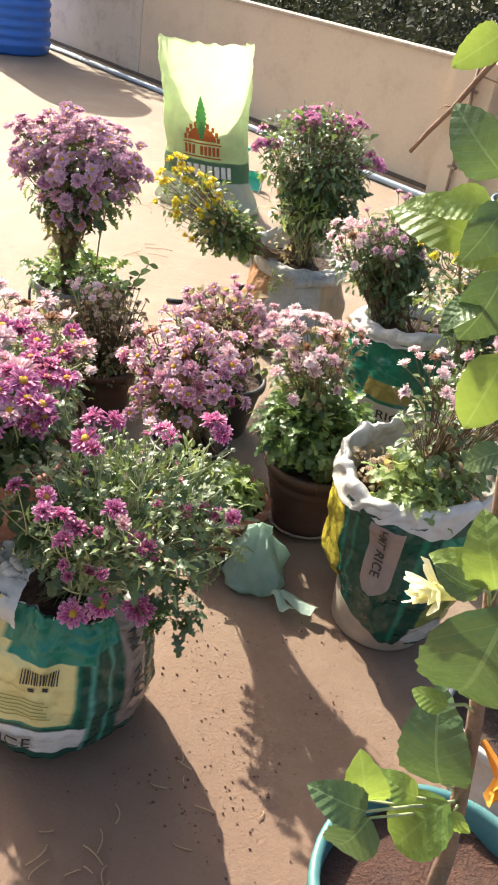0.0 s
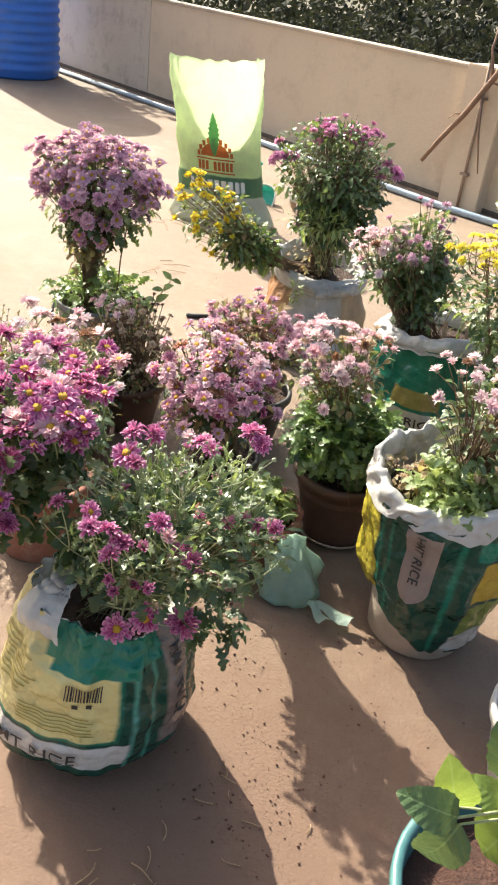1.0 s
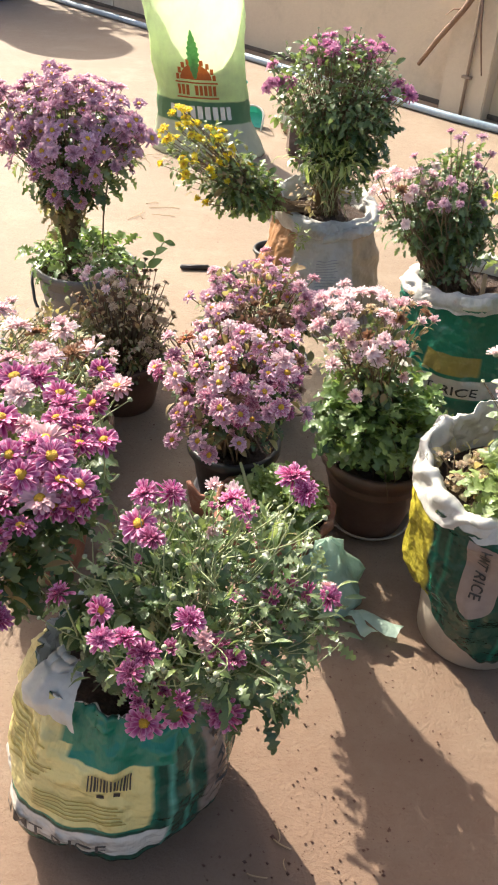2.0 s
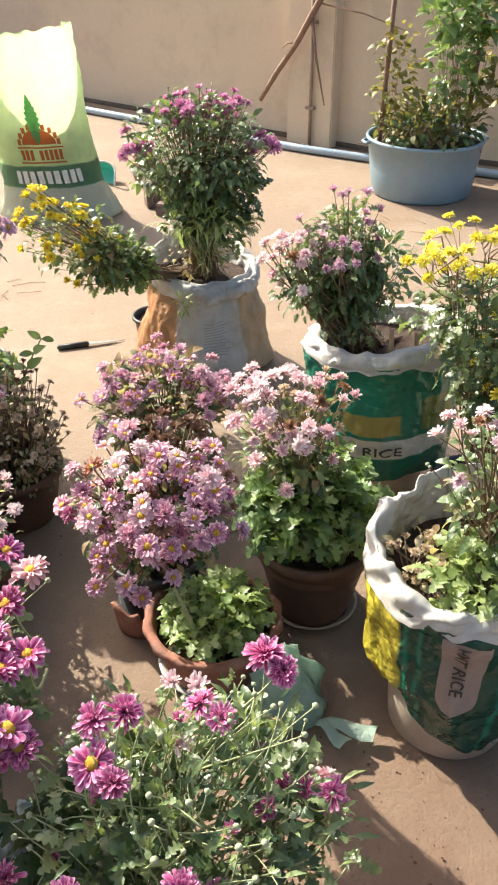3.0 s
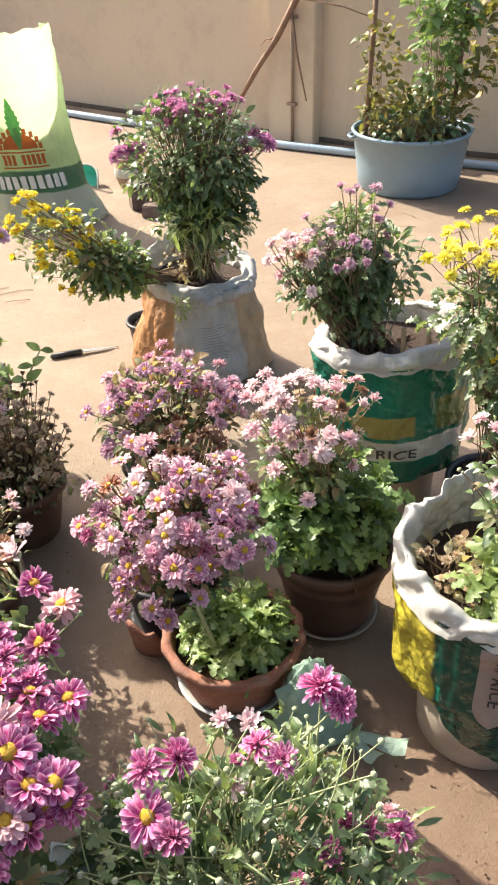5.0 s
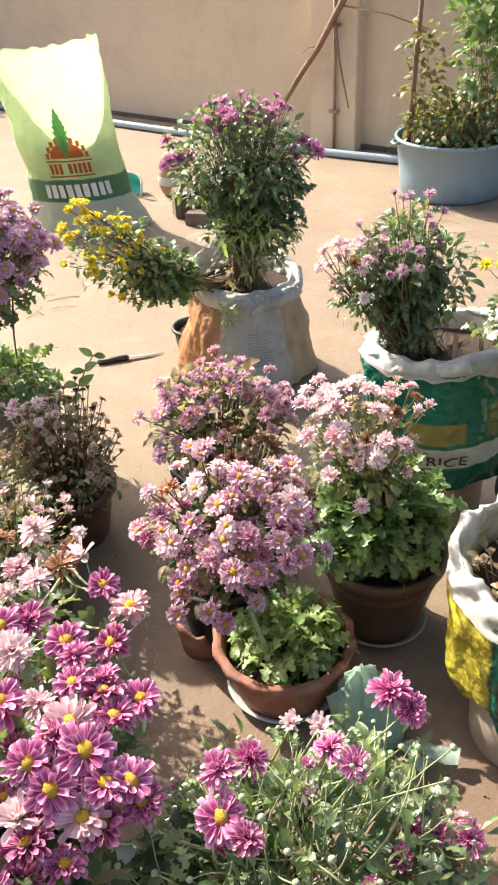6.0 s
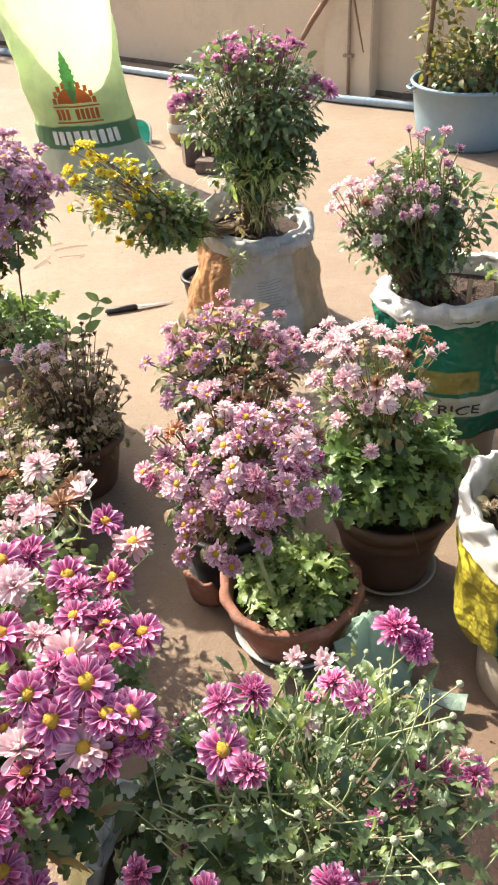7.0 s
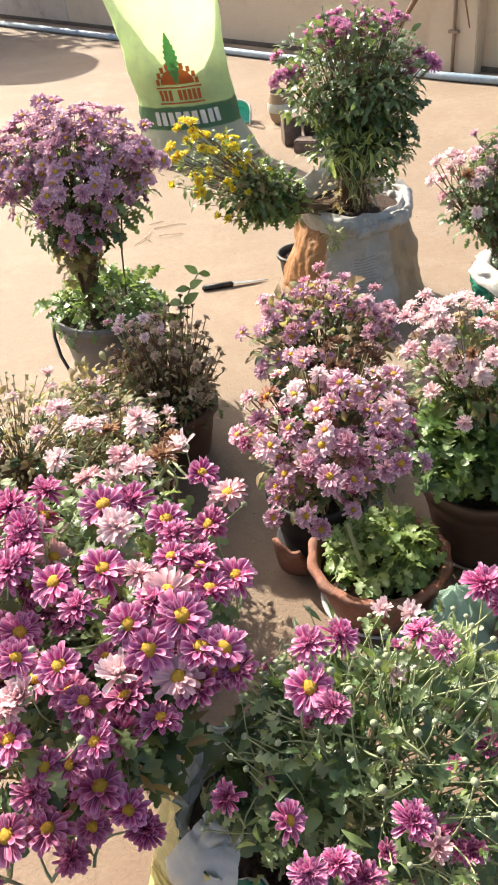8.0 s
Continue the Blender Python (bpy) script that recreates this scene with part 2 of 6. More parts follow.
LEAF_MID = leafy("chrysanthemum_leaf", (0.085, 0.135, 0.055), (0.25, 0.32, 0.14), (0.30, 0.24, 0.13), 0.4, old_amount=0.05)
LEAF_GREY = leafy("grey_green_leaf", (0.07, 0.125, 0.05), (0.23, 0.31, 0.13), None, 0.30, 0.3)
LEAF_WITHER = leafy("parched_leaf", (0.32, 0.28, 0.16), (0.60, 0.54, 0.35), (0.34, 0.22, 0.12), 0.4, 0.7, 0.3)
LEAF_LUSH = leafy("lush_leaf", (0.085, 0.165, 0.05), (0.29, 0.41, 0.15), None, 0.34, 0.3)
# Darker leaf green: dark foliage, with the shade inside the crowns put into it
LEAF_DARK = leafy("shaded_dark_leaf", (0.035, 0.075, 0.028), (0.11, 0.175, 0.065), None, 0.25, 0.28)
LEAF_FRESH = leafy("fresh_pale_leaf", (0.16, 0.24, 0.07), (0.38, 0.47, 0.19), None, 0.34)
LEAF_DRY = leafy("withered_leaf", (0.17, 0.175, 0.085), (0.35, 0.355, 0.19), (0.30, 0.21, 0.12), 0.4, 0.7, 0.45)
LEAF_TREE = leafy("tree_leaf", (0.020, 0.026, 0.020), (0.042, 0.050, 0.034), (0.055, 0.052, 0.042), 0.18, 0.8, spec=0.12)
def veined(name, dark, light, lit, share):
    """A broad leaf with a midrib, side veins running forward and pillows between them."""
    m, nt, bsdf, out = nodes_of(name)
    at = nt.nodes.new("ShaderNodeTexCoord").outputs["Object"]
    sep = nt.nodes.new("ShaderNodeSeparateXYZ")
    nt.links.new(at, sep.inputs[0])
    off = calc(nt, "ABSOLUTE", sep.outputs[1])
    rib = calc(nt, "LESS_THAN", off, 0.014)
    side = calc(nt, "FRACT", calc(nt, "MULTIPLY", calc(nt, "SUBTRACT", sep.outputs[0], calc(nt, "MULTIPLY", off, 0.75)), 6.5))
    ridge = calc(nt, "ABSOLUTE", calc(nt, "SUBTRACT", side, 0.5))
    vein = calc(nt, "MAXIMUM", rib, calc(nt, "LESS_THAN", ridge, 0.035))
    dice, one = picked(nt)
    tone = mix(nt, one, dark, light)
    tone = mix(nt, calc(nt, "MULTIPLY", grain(nt, at, 7.0, 6.0, 0.7), 0.4), tone, tuple(0.6 * x for x in dark))
    tone = mix(nt, calc(nt, "MULTIPLY", calc(nt, "MAXIMUM", calc(nt, "MULTIPLY", vein, 0.4), rib), 0.4), tone, (0.26, 0.36, 0.16))
    nt.links.new(tone, bsdf.inputs["Base Color"])
    bsdf.inputs["Roughness"].default_value = 0.42
    pillow = calc(nt, "ADD", grain(nt, at, 9.0, 3.0, 0.5, 0.3, 0.7), calc(nt, "MULTIPLY", ridge, 1.6))
    bumped(nt, bsdf, calc(nt, "ADD", pillow, calc(nt, "MULTIPLY", rib, -0.5)), 0.22, 0.016)
    through_it(nt, bsdf, out, mix(nt, 0.5, tone, lit), share)
    return m


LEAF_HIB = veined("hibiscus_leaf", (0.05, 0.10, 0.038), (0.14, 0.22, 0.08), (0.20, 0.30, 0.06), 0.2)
# Brighter copy of the leaf: the sunlight on it is put into the colour
LEAF_HIB_LIT = veined("sunlit_hibiscus_leaf", (0.13, 0.22, 0.05), (0.25, 0.36, 0.09), (0.42, 0.52, 0.06), 0.42)
LEAF_VINE = leafy("vine_leaf", (0.09, 0.11, 0.03), (0.22, 0.22, 0.07), (0.30, 0.22, 0.06), 0.4, 0.5, 0.25)
PINK_HOT = petal("magenta_petal", (0.33, 0.007, 0.13), (0.53, 0.04, 0.24), (0.94, 0.66, 0.79), 0.08, 0.28, 0.8, faded=(0.74, 0.46, 0.48), faded_amount=0.08)
# Magenta again, darkened: the shade on lower blooms is put into the petal colour
PINK_SHADE = petal("shaded_magenta_petal", (0.23, 0.008, 0.08), (0.42, 0.045, 0.18), (0.85, 0.50, 0.66), 0.08, 0.28, 0.75)
PINK_PALE = petal("pale_pink_petal", (0.34, 0.02, 0.13), (0.64, 0.19, 0.33), (0.98, 0.86, 0.85), 0.5, 0.3, 0.95, faded=(0.30, 0.11, 0.06), faded_amount=0.08)
MAUVE = petal("mauve_petal", (0.25, 0.025, 0.13), (0.52, 0.19, 0.33), (0.93, 0.74, 0.80), 0.5, 0.34, 0.9)
PURPLE = petal("purple_petal", (0.38, 0.04, 0.22), (0.60, 0.19, 0.39), (0.82, 0.52, 0.64), 0.4)
BLUSH = petal("blush_petal", (0.50, 0.14, 0.24), (0.84, 0.51, 0.54), (0.97, 0.89, 0.87), 0.75, 0.34, 0.9, faded=(0.34, 0.18, 0.10), faded_amount=0.04)
DRY_BLOOM = petal("withered_petal", (0.38, 0.25, 0.14), (0.66, 0.51, 0.33), (0.84, 0.71, 0.57), 0.6, 0.45)
HUSK = petal("brown_husk", (0.10, 0.045, 0.025), (0.22, 0.11, 0.06), (0.34, 0.20, 0.12), 0.4, 0.2)
YELLOW = petal("yellow_petal", (0.76, 0.51, 0.02), (0.88, 0.73, 0.04), (0.90, 0.80, 0.10), 0.6)
LEMON = petal("lemon_petal", (0.74, 0.56, 0.02), (0.88, 0.78, 0.05), (0.92, 0.86, 0.22), 0.6)
CREAM = petal("cream_petal", (0.70, 0.66, 0.22), (0.86, 0.84, 0.58), (0.9, 0.9, 0.75), 0.4, 0.5)
ORANGE = petal("orange_petal", (0.70, 0.28, 0.03), (0.82, 0.42, 0.05), (0.85, 0.5, 0.1), 0.4, 0.5)
DISC_YELLOW = surface("yellow_disc", (0.55, 0.30, 0.02), (0.75, 0.46, 0.04), (0.35, 0.20, 0.03), 200.0, 700.0, 0.8, 0.6, 0.002)
BUD_GREEN = surface("green_bud", (0.24, 0.28, 0.15), (0.44, 0.46, 0.30), None, 60.0, 300.0, 0.7, 0.4, 0.001)


# ---- building blocks ----
def part(name, bm, material, parent, label="", smooth=True, at=None):
    me = bpy.data.meshes.new(name)
    bm.to_mesh(me)
    bm.free()
    return fitted(name, me, material, parent, label, smooth, at)


def fitted(name, me, material, parent, label="", smooth=True, at=None):
    if material is not None and not me.materials:
        me.materials.append(material)
    if smooth and len(me.polygons):
        me.polygons.foreach_set("use_smooth", [True] * len(me.polygons))
    ob = new(name, me)
    ob.parent = parent
    if at is not None:
        ob.matrix_basis = at
    return tagged(ob, label)


def thing(name, at, label, category, group="", kind=""):
    ob = new(name)
    ob.location = at
    return tagged(ob, label, category, group, kind)


def lathe(profile, segs=40, shape=None, close_bottom=False):
    """A turned form from (radius, height) pairs; shape(angle, i) scales the radius."""
    bm = bmesh.new()
    rings = []
    for i, (r, z) in enumerate(profile):
        ring = []
        for k in range(segs):
            a = 2 * math.pi * k / segs
            s, dz = shape(a, i) if shape else (1.0, 0.0)
            ring.append(bm.verts.new((r * s * math.cos(a), r * s * math.sin(a), z + dz)))
        rings.append(ring)
    for a, b in zip(rings, rings[1:]):
        for k in range(segs):
            bm.faces.new((a[k], a[(k + 1) % segs], b[(k + 1) % segs], b[k]))
    if close_bottom:
        bm.faces.new(rings[0][::-1])
    return bm


def tube(bm, points, radii, segs=5):
    points = [Vector(p) for p in points]
    if isinstance(radii, (int, float)):
        radii = [radii] * len(points)
    side, last = None, None
    for i, p in enumerate(points):
        way = (points[min(i + 1, len(points) - 1)] - points[max(i - 1, 0)]).normalized()
        if side is None:
            side = way.orthogonal().normalized()
        side = (side - way * side.dot(way)).normalized()
        up = way.cross(side)
        ring = [bm.verts.new(p + radii[i] * (math.cos(2 * math.pi * k / segs) * side + math.sin(2 * math.pi * k / segs) * up)) for k in range(segs)]
        if last:
            for k in range(segs):
                bm.faces.new((last[k], last[(k + 1) % segs], ring[(k + 1) % segs], ring[k]))
        else:
            bm.faces.new(ring[::-1])
        last = ring
    bm.faces.new(last)
    return bm


def box(bm, lo, hi, bevel=0.0, m=None):
    made = bmesh.ops.create_cube(bm, size=1.0)["verts"]
    lo, hi = Vector(lo), Vector(hi)
    for v in made:
        v.co = Vector([lo[i] + (v.co[i] + 0.5) * (hi[i] - lo[i]) for i in range(3)])
    if bevel:
        edges = list({e for v in made for e in v.link_edges})
        made = bmesh.ops.bevel(bm, geom=edges, offset=bevel, segments=2, affect="EDGES")["verts"]
    if m is not None:
        for v in made:
            v.co = m @ v.co
    return bm


def bend(a, b, c, n=6):
    """A smooth curve from a to c that is drawn towards b."""
    a, b, c = Vector(a), Vector(b), Vector(c)
    return [(1 - s) ** 2 * a + 2 * s * (1 - s) * b + s * s * c for s in (i / (n - 1) for i in range(n))]


# ---- flowers and leaves ----
def leaf_form(outline, curl=0.25, fold=0.2, lobe=0.03, wave=0.0):
    """A leaf of length 1 along +x: half widths along it, folded at the midrib, curling down to the tip."""
    verts, faces, uvs = [], [], []
    n = len(outline)
    for i, w in enumerate(outline):
        x = i / (n - 1)
        z = 0.12 * math.sin(math.pi * x) - curl * x * x
        verts += [(x, 0.0, z), (x + lobe * (i % 2), w, z + fold * w + wave * math.sin(5 * i + 1)), (x + lobe * (i % 2), -w, z + fold * w + wave * math.sin(4 * i))]
    for i in range(n - 1):
        a, b = 3 * i, 3 * i + 3
        faces += [(a, b, b + 1, a + 1), (a, a + 2, b + 2, b)]
    return verts, faces


LOBED = leaf_form([0.02, 0.035, 0.06, 0.19, 0.25, 0.20, 0.09, 0.20, 0.33, 0.32, 0.21, 0.11, 0.23, 0.30, 0.24, 0.11, 0.17, 0.12, 0.01], 0.4, 0.3, 0.014, 0.035)
OVAL = leaf_form([0.02, 0.14, 0.22, 0.25, 0.23, 0.15, 0.01], 0.3)
NARROW = leaf_form([0.02, 0.08, 0.12, 0.11, 0.07, 0.01], 0.12)
BROAD = leaf_form([0.05, 0.15, 0.24, 0.265, 0.315, 0.30, 0.335, 0.30, 0.32, 0.265, 0.28, 0.215, 0.215, 0.135, 0.11, 0.01], 0.25, 0.22, 0.02, 0.012)
ROUND = leaf_form([0.06, 0.20, 0.275, 0.305, 0.34, 0.33, 0.355, 0.33, 0.345, 0.305, 0.305, 0.25, 0.235, 0.165, 0.12, 0.01], 0.25, 0.2, 0.016, 0.014)


def pieces(form, name="leaf"):
    me = bpy.data.meshes.new(name)
    me.from_pydata([Vector(v) for v in form[0]], [], form[1])
    me.polygons.foreach_set("use_smooth", [True] * len(me.polygons))
    return me


def joined(form, poses, name):
    """Many copies of one form in one mesh."""
    v = np.array(form[0])
    v4 = np.c_[v, np.ones(len(v))]
    allv, allf = [], []
    for i, m in enumerate(poses):
        allv.append((v4 @ np.array(m).T)[:, :3])
        allf += [tuple(k + i * len(v) for k in f) for f in form[1]]
    me = bpy.data.meshes.new(name)
    me.from_pydata(np.concatenate(allv).tolist() if allv else [], [], allf)
    me.polygons.foreach_set("use_smooth", [True] * len(me.polygons))
    return me


def bloom(rows, name="petals", width=0.16, cup=0.2, rnd=0):
    """Petals of radius 1 in rows of (count, length, lift in degrees)."""
    rng = random.Random(rnd)
    me = bpy.data.meshes.new(name)
    verts, faces, along = [], [], []
    for count, length, lift in rows:
        turn = rng.random() * 6.28
        for k in range(count):
            a = turn + 2 * math.pi * (k + rng.uniform(-0.25, 0.25)) / count
            ln, li = length * rng.uniform(0.75, 1.12), radians(lift + rng.uniform(-20, 18))
            ca, sa = math.cos(a), math.sin(a)
            base, twist, tilt = len(verts), rng.uniform(-0.5, 0.5), rng.uniform(-0.35, 0.35)
            for s, w in ((0.1, 0.42), (0.42, 0.82), (0.74, 1.0), (0.93, 0.95), (1.0, 0.55)):
                r = ln * (s * math.cos(li) - 0.10 * s * s * cup)
                z = ln * (s * math.sin(li) - cup * s * s * 0.6)
                for side in (-1, 0, 1):
                    t = side * w * width * 0.5 + twist * s * width
                    verts.append((r * ca - t * sa, r * sa + t * ca, z + (0.35 * w * width if side else 0.0) + side * tilt * s * width))
                    along.append((s, abs(side)))
            for i in range(4):
                for j in range(2):
                    b = base + 3 * i + j
                    faces.append((b, b + 3, b + 4, b + 1))
    me.from_pydata(verts, [], faces)
    uv = me.uv_layers.new(name="UVMap")
    for loop in me.loops:
        uv.data[loop.index].uv = along[loop.vertex_index]
    me.polygons.foreach_set("use_smooth", [True] * len(me.polygons))
    return me


def dome(r, h, name, segs=9):
    me = bpy.data.meshes.new(name)
    verts, faces = [(0, 0, h)], []
    for i, (s, z) in enumerate(((0.55, 0.8), (1.0, 0.25), (0.8, -0.2))):
        verts += [(r * s * math.cos(2 * math.pi * k / segs), r * s * math.sin(2 * math.pi * k / segs), h * z) for k in range(segs)]
    faces += [(0, 1 + k, 1 + (k + 1) % segs) for k in range(segs)]
    for j in range(2):
        o = 1 + j * segs
        faces += [(o + k, o + segs + k, o + segs + (k + 1) % segs, o + (k + 1) % segs) for k in range(segs)]
    me.from_pydata(verts, [], faces)
    me.polygons.foreach_set("use_smooth", [True] * len(me.polygons))
    return me


DAISY = [bloom([(27, 1.0, 20), (20, 0.88, 34)], "petals", 0.235, 0.4, k) for k in range(5)]
DOUBLE = [bloom([(24, 1.0, 14), (20, 0.92, 34), (16, 0.74, 54), (11, 0.52, 72)], "petals", 0.185, 0.3, 10 + k) for k in range(4)]
HALF = [bloom([(18, 1.0, 42), (14, 0.9, 58), (10, 0.7, 76)], "petals", 0.21, 0.2, 20 + k) for k in range(3)]
DISC = dome(0.28, 0.17, "flower_centre")
CUP = dome(0.3, -0.28, "flower_cup")
BUD = dome(0.5, 0.55, "bud")


def mesh_in(me, material, made={}):
    """The same form in another material, made once."""
    key = (me.name, material.name)
    if key not in made:
        made[key] = me.copy()
        made[key].materials.clear()
        made[key].materials.append(material)
    return made[key]


def facing(way, spin=0.0):
    return Vector(way).to_track_quat("Z", "Y").to_matrix().to_4x4() @ Matrix.Rotation(spin, 4, "Z")


def in_blob(rng, blob, lo=0.75, hi=1.0, down=-0.35):
    """A point in the outer shell of an egg-shaped crown, and the way outwards there."""
    while True:
        d = Vector((rng.gauss(0, 1), rng.gauss(0, 1), rng.gauss(0, 1)))
        if d.length < 1e-3:
            continue
        d.normalize()
        if d.z >= down:
            break
    s = rng.uniform(lo ** 3, hi ** 3) ** (1 / 3) * (1 + 0.38 * noise.noise(d * 1.9 + Vector(blob[:3]) * 31.0))
    c, r = Vector(blob[:3]), blob[3:6]
    return c + Vector((d.x * r[0], d.y * r[1], d.z * r[2])) * s, Vector((d.x / r[0], d.y / r[1], d.z / r[2])).normalized()


def flower(owner, at, way, size, petals, kind, rng, disc=DISC_YELLOW, name="flower"):
    forms = {"daisy": DAISY, "double": DOUBLE, "half": HALF}[kind]
    ob = fitted(name, mesh_in(rng.choice(forms), petals), None, owner, smooth=False)
    ob.matrix_basis = Matrix.Translation(at) @ facing(way, rng.uniform(0, 6.28)) @ Matrix.Scale(size, 4)
    if kind == "daisy" and disc:
        fitted("flower_centre", mesh_in(DISC, disc), None, ob, smooth=False, at=Matrix.Translation((0, 0, 0.17)))
    else:
        fitted("flower_cup", mesh_in(CUP, BUD_GREEN), None, ob, smooth=False, at=Matrix.Translation((0, 0, 0.02)))
    return ob


def grow(owner, root, seed, blooms=(), leaves=(), stems=STEM_GREEN, stem_r=0.0025, hub=None, buds=0, bud_blob=None, spread=0.03, own=False, bunch=0.5):
    """A leafy flowering plant. All places are relative to the owner's own base.
    blooms: (blob, count, size, petals, kinds, gap, down); leaves: (blob, count, size, material, form, single)."""
    rng = random.Random(seed)
    root = Vector(root)
    bm = bmesh.new()
    ends, twigs = [], []
    for blob, count, size, petals, kinds, gap, down in blooms:
        placed, tries = [], 0
        while len(placed) < count and tries < count * 60:
            tries += 1
            p, out = in_blob(rng, blob, 0.62, 1.04, down)
            if placed and rng.random() < bunch:      # most blooms sit beside another one
                p = rng.choice(placed[-8:]) + Vector((rng.gauss(0, 1), rng.gauss(0, 1), rng.gauss(0, 0.7))).normalized() * gap * 1.15
                d = p - Vector(blob[:3])
                if Vector((d.x / blob[3], d.y / blob[4], d.z / blob[5])).length > 1.25:
                    continue
                out = Vector((d.x / blob[3] ** 2, d.y / blob[4] ** 2, d.z / blob[5] ** 2)).normalized()
            if any((p - q).length < gap for q in placed):
                continue
            placed.append(p)
            way = (0.8 * out + Vector((-0.08, -0.22, 0.95)) + Vector((rng.uniform(-0.5, 0.5), rng.uniform(-0.5, 0.5), rng.uniform(-0.3, 0.3)))).normalized()
            flower(owner, p, way, size * rng.uniform(0.8, 1.15), petals, rng.choice(kinds), rng)
            core = Vector(blob[:3])
            if blob[5] < 0.03:      # a bloom with a place of its own: its stem comes from deeper in the plant
                core = core.lerp(Vector(hub) if hub else root, 0.4)
            ends.append((p - way * size * 0.2, core, blob[5], 1.0))
    if buds:
        for _ in range(buds):
            p, out = in_blob(rng, bud_blob, 0.85, 1.1, -0.2)
            ob = fitted("bud", mesh_in(BUD, BUD_GREEN), None, owner, smooth=False)
            ob.matrix_basis = Matrix.Translation(p) @ facing(out + Vector((0, 0, 0.8))) @ Matrix.Scale(rng.uniform(0.0055, 0.0095), 4)
            ends.append((p, Vector(bud_blob[:3]), bud_blob[5], 0.7))
    for blob, count, size, material, form, single in leaves:
        poses = []
        for k in range(count):
            p, out = in_blob(rng, blob, 0.3, 1.0, -0.9)
            way = (out + Vector((rng.uniform(-1, 1), rng.uniform(-1, 1), rng.uniform(-0.5, 0.6)))).normalized()
            up = (Vector((0, 0, 1)) + 0.7 * Vector((rng.uniform(-1, 1), rng.uniform(-1, 1), 0))).normalized()
            side = up.cross(way).normalized()
            up = way.cross(side)
            turn = Matrix((way, side, up)).transposed().to_4x4()
            poses.append(Matrix.Translation(p) @ turn @ Matrix.Scale(size * rng.uniform(0.6, 1.25), 4))
            if k % 9 == 0:
                twigs.append((p, Vector(blob[:3]), blob[5], 0.6))
        base = mesh_in(pieces(form), material)
        for m in poses[:single]:
            fitted("leaf", base, None, owner, smooth=False, at=m)
        if poses[single:]:
            tagged(fitted("foliage", joined(form, poses[single:], "foliage"), material, owner, smooth=False), kind="stuff")
    for i, (end, centre, rz, thick) in enumerate(ends + twigs):
        knee = Vector(hub) if hub else Vector((centre.x * 0.6 + end.x * 0.4, centre.y * 0.6 + end.y * 0.4, centre.z - rz * 0.7))
        start = root + Vector((rng.gauss(0, spread), rng.gauss(0, spread), 0))
        if own and i < len(ends):
            inner = centre.lerp(end, 0.4) + Vector((rng.gauss(0, 0.03), rng.gauss(0, 0.03), rng.gauss(-0.03, 0.03)))
            if thick < 1.0 or (inner - root).length > 0.2:      # a side shoot, curving up to its bud
                mid = (inner + end) / 2 + Vector((rng.gauss(0, 0.022), rng.gauss(0, 0.022), rng.gauss(-0.022, 0.012)))
                part("stem", tube(bmesh.new(), bend(inner, mid, end, 7), [stem_r * thick * f for f in (1.3, 1.15, 1.0, 0.9, 0.8, 0.7, 0.6)], 4), stems, owner)
                if i % 4 == 0:
                    tube(bm, bend(start, knee, inner, 5), stem_r * 1.3, 4)
                continue
            part("stem", tube(bmesh.new(), bend(start, knee + Vector((rng.gauss(0, 0.055), rng.gauss(0, 0.055), rng.gauss(0.02, 0.05))), end, 7), [stem_r * thick * f for f in (1.3, 1.15, 1.0, 0.9, 0.8, 0.7, 0.6)], 4), stems, owner)
            continue
        tube(bm, bend(start, knee + Vector((rng.gauss(0, 0.02), rng.gauss(0, 0.02), 0)), end, 6), [stem_r * thick * f for f in (1.3, 1.15, 1.0, 0.9, 0.75, 0.6)], 4)
    tagged(part("stem_tangle", bm, stems, owner), kind="stuff")


def soil_in(owner, r, z, material=SOIL, heap=0.012, at=(0, 0)):
    rng = random.Random(int(r * 1e4) + int(z * 1e3))
    prof = [(0.002, z + heap), (r * 0.35, z + heap * 0.8), (r * 0.7, z + heap * 0.4), (r, z)]
    bm = lathe(prof, 28, lambda a, i: (1.0, 0.008 * math.sin(3 * a + i) + rng.uniform(-0.006, 0.006)))
    bmesh.ops.translate(bm, verts=bm.verts, vec=(at[0], at[1], 0))
    return part("soil", bm, material, owner)


def pot(owner, r0, r1, h, material, lip=0.012, wall=0.006, name="pot", wavy=0.0, label=""):
    """A flowerpot with a thick lip, hollow to the soil."""
    lip_z = max(h - 0.03, h * 0.85)
    prof = [(0.01, 0.0), (r0 * 0.96, 0.0), (r0, 0.008), (r0 + (r1 - r0) * 0.5, h * 0.45), (r1 - lip * 0.3, lip_z), (r1 + lip, lip_z + 0.004),
            (r1 + lip, h - 0.004), (r1 + lip * 0.6, h), (r1 - wall * 0.5, h), (r1 - wall, h - 0.01), (r1 - wall * 1.5, h * 0.7)]
    f = (lambda a, i: (1 + (wavy * math.sin(14 * a) if 5 <= i <= 8 else 0), (wavy * 0.15 * math.sin(14 * a + 1) if i in (6, 7, 8) else 0))) if wavy else None
    return part(name, lathe(prof, 56 if wavy else 40, f), material, owner, label)


def saucer(owner, r, material, name="saucer", z=0.0, at=(0, 0)):
    bm = lathe([(0.005, z), (r * 0.82, z), (r, z + 0.022), (r + 0.004, z + 0.026), (r - 0.004, z + 0.026), (r * 0.83, z + 0.007), (0.005, z + 0.007)], 40)
    bmesh.ops.translate(bm, verts=bm.verts, vec=(at[0], at[1], 0))
    return part(name, bm, material, owner)


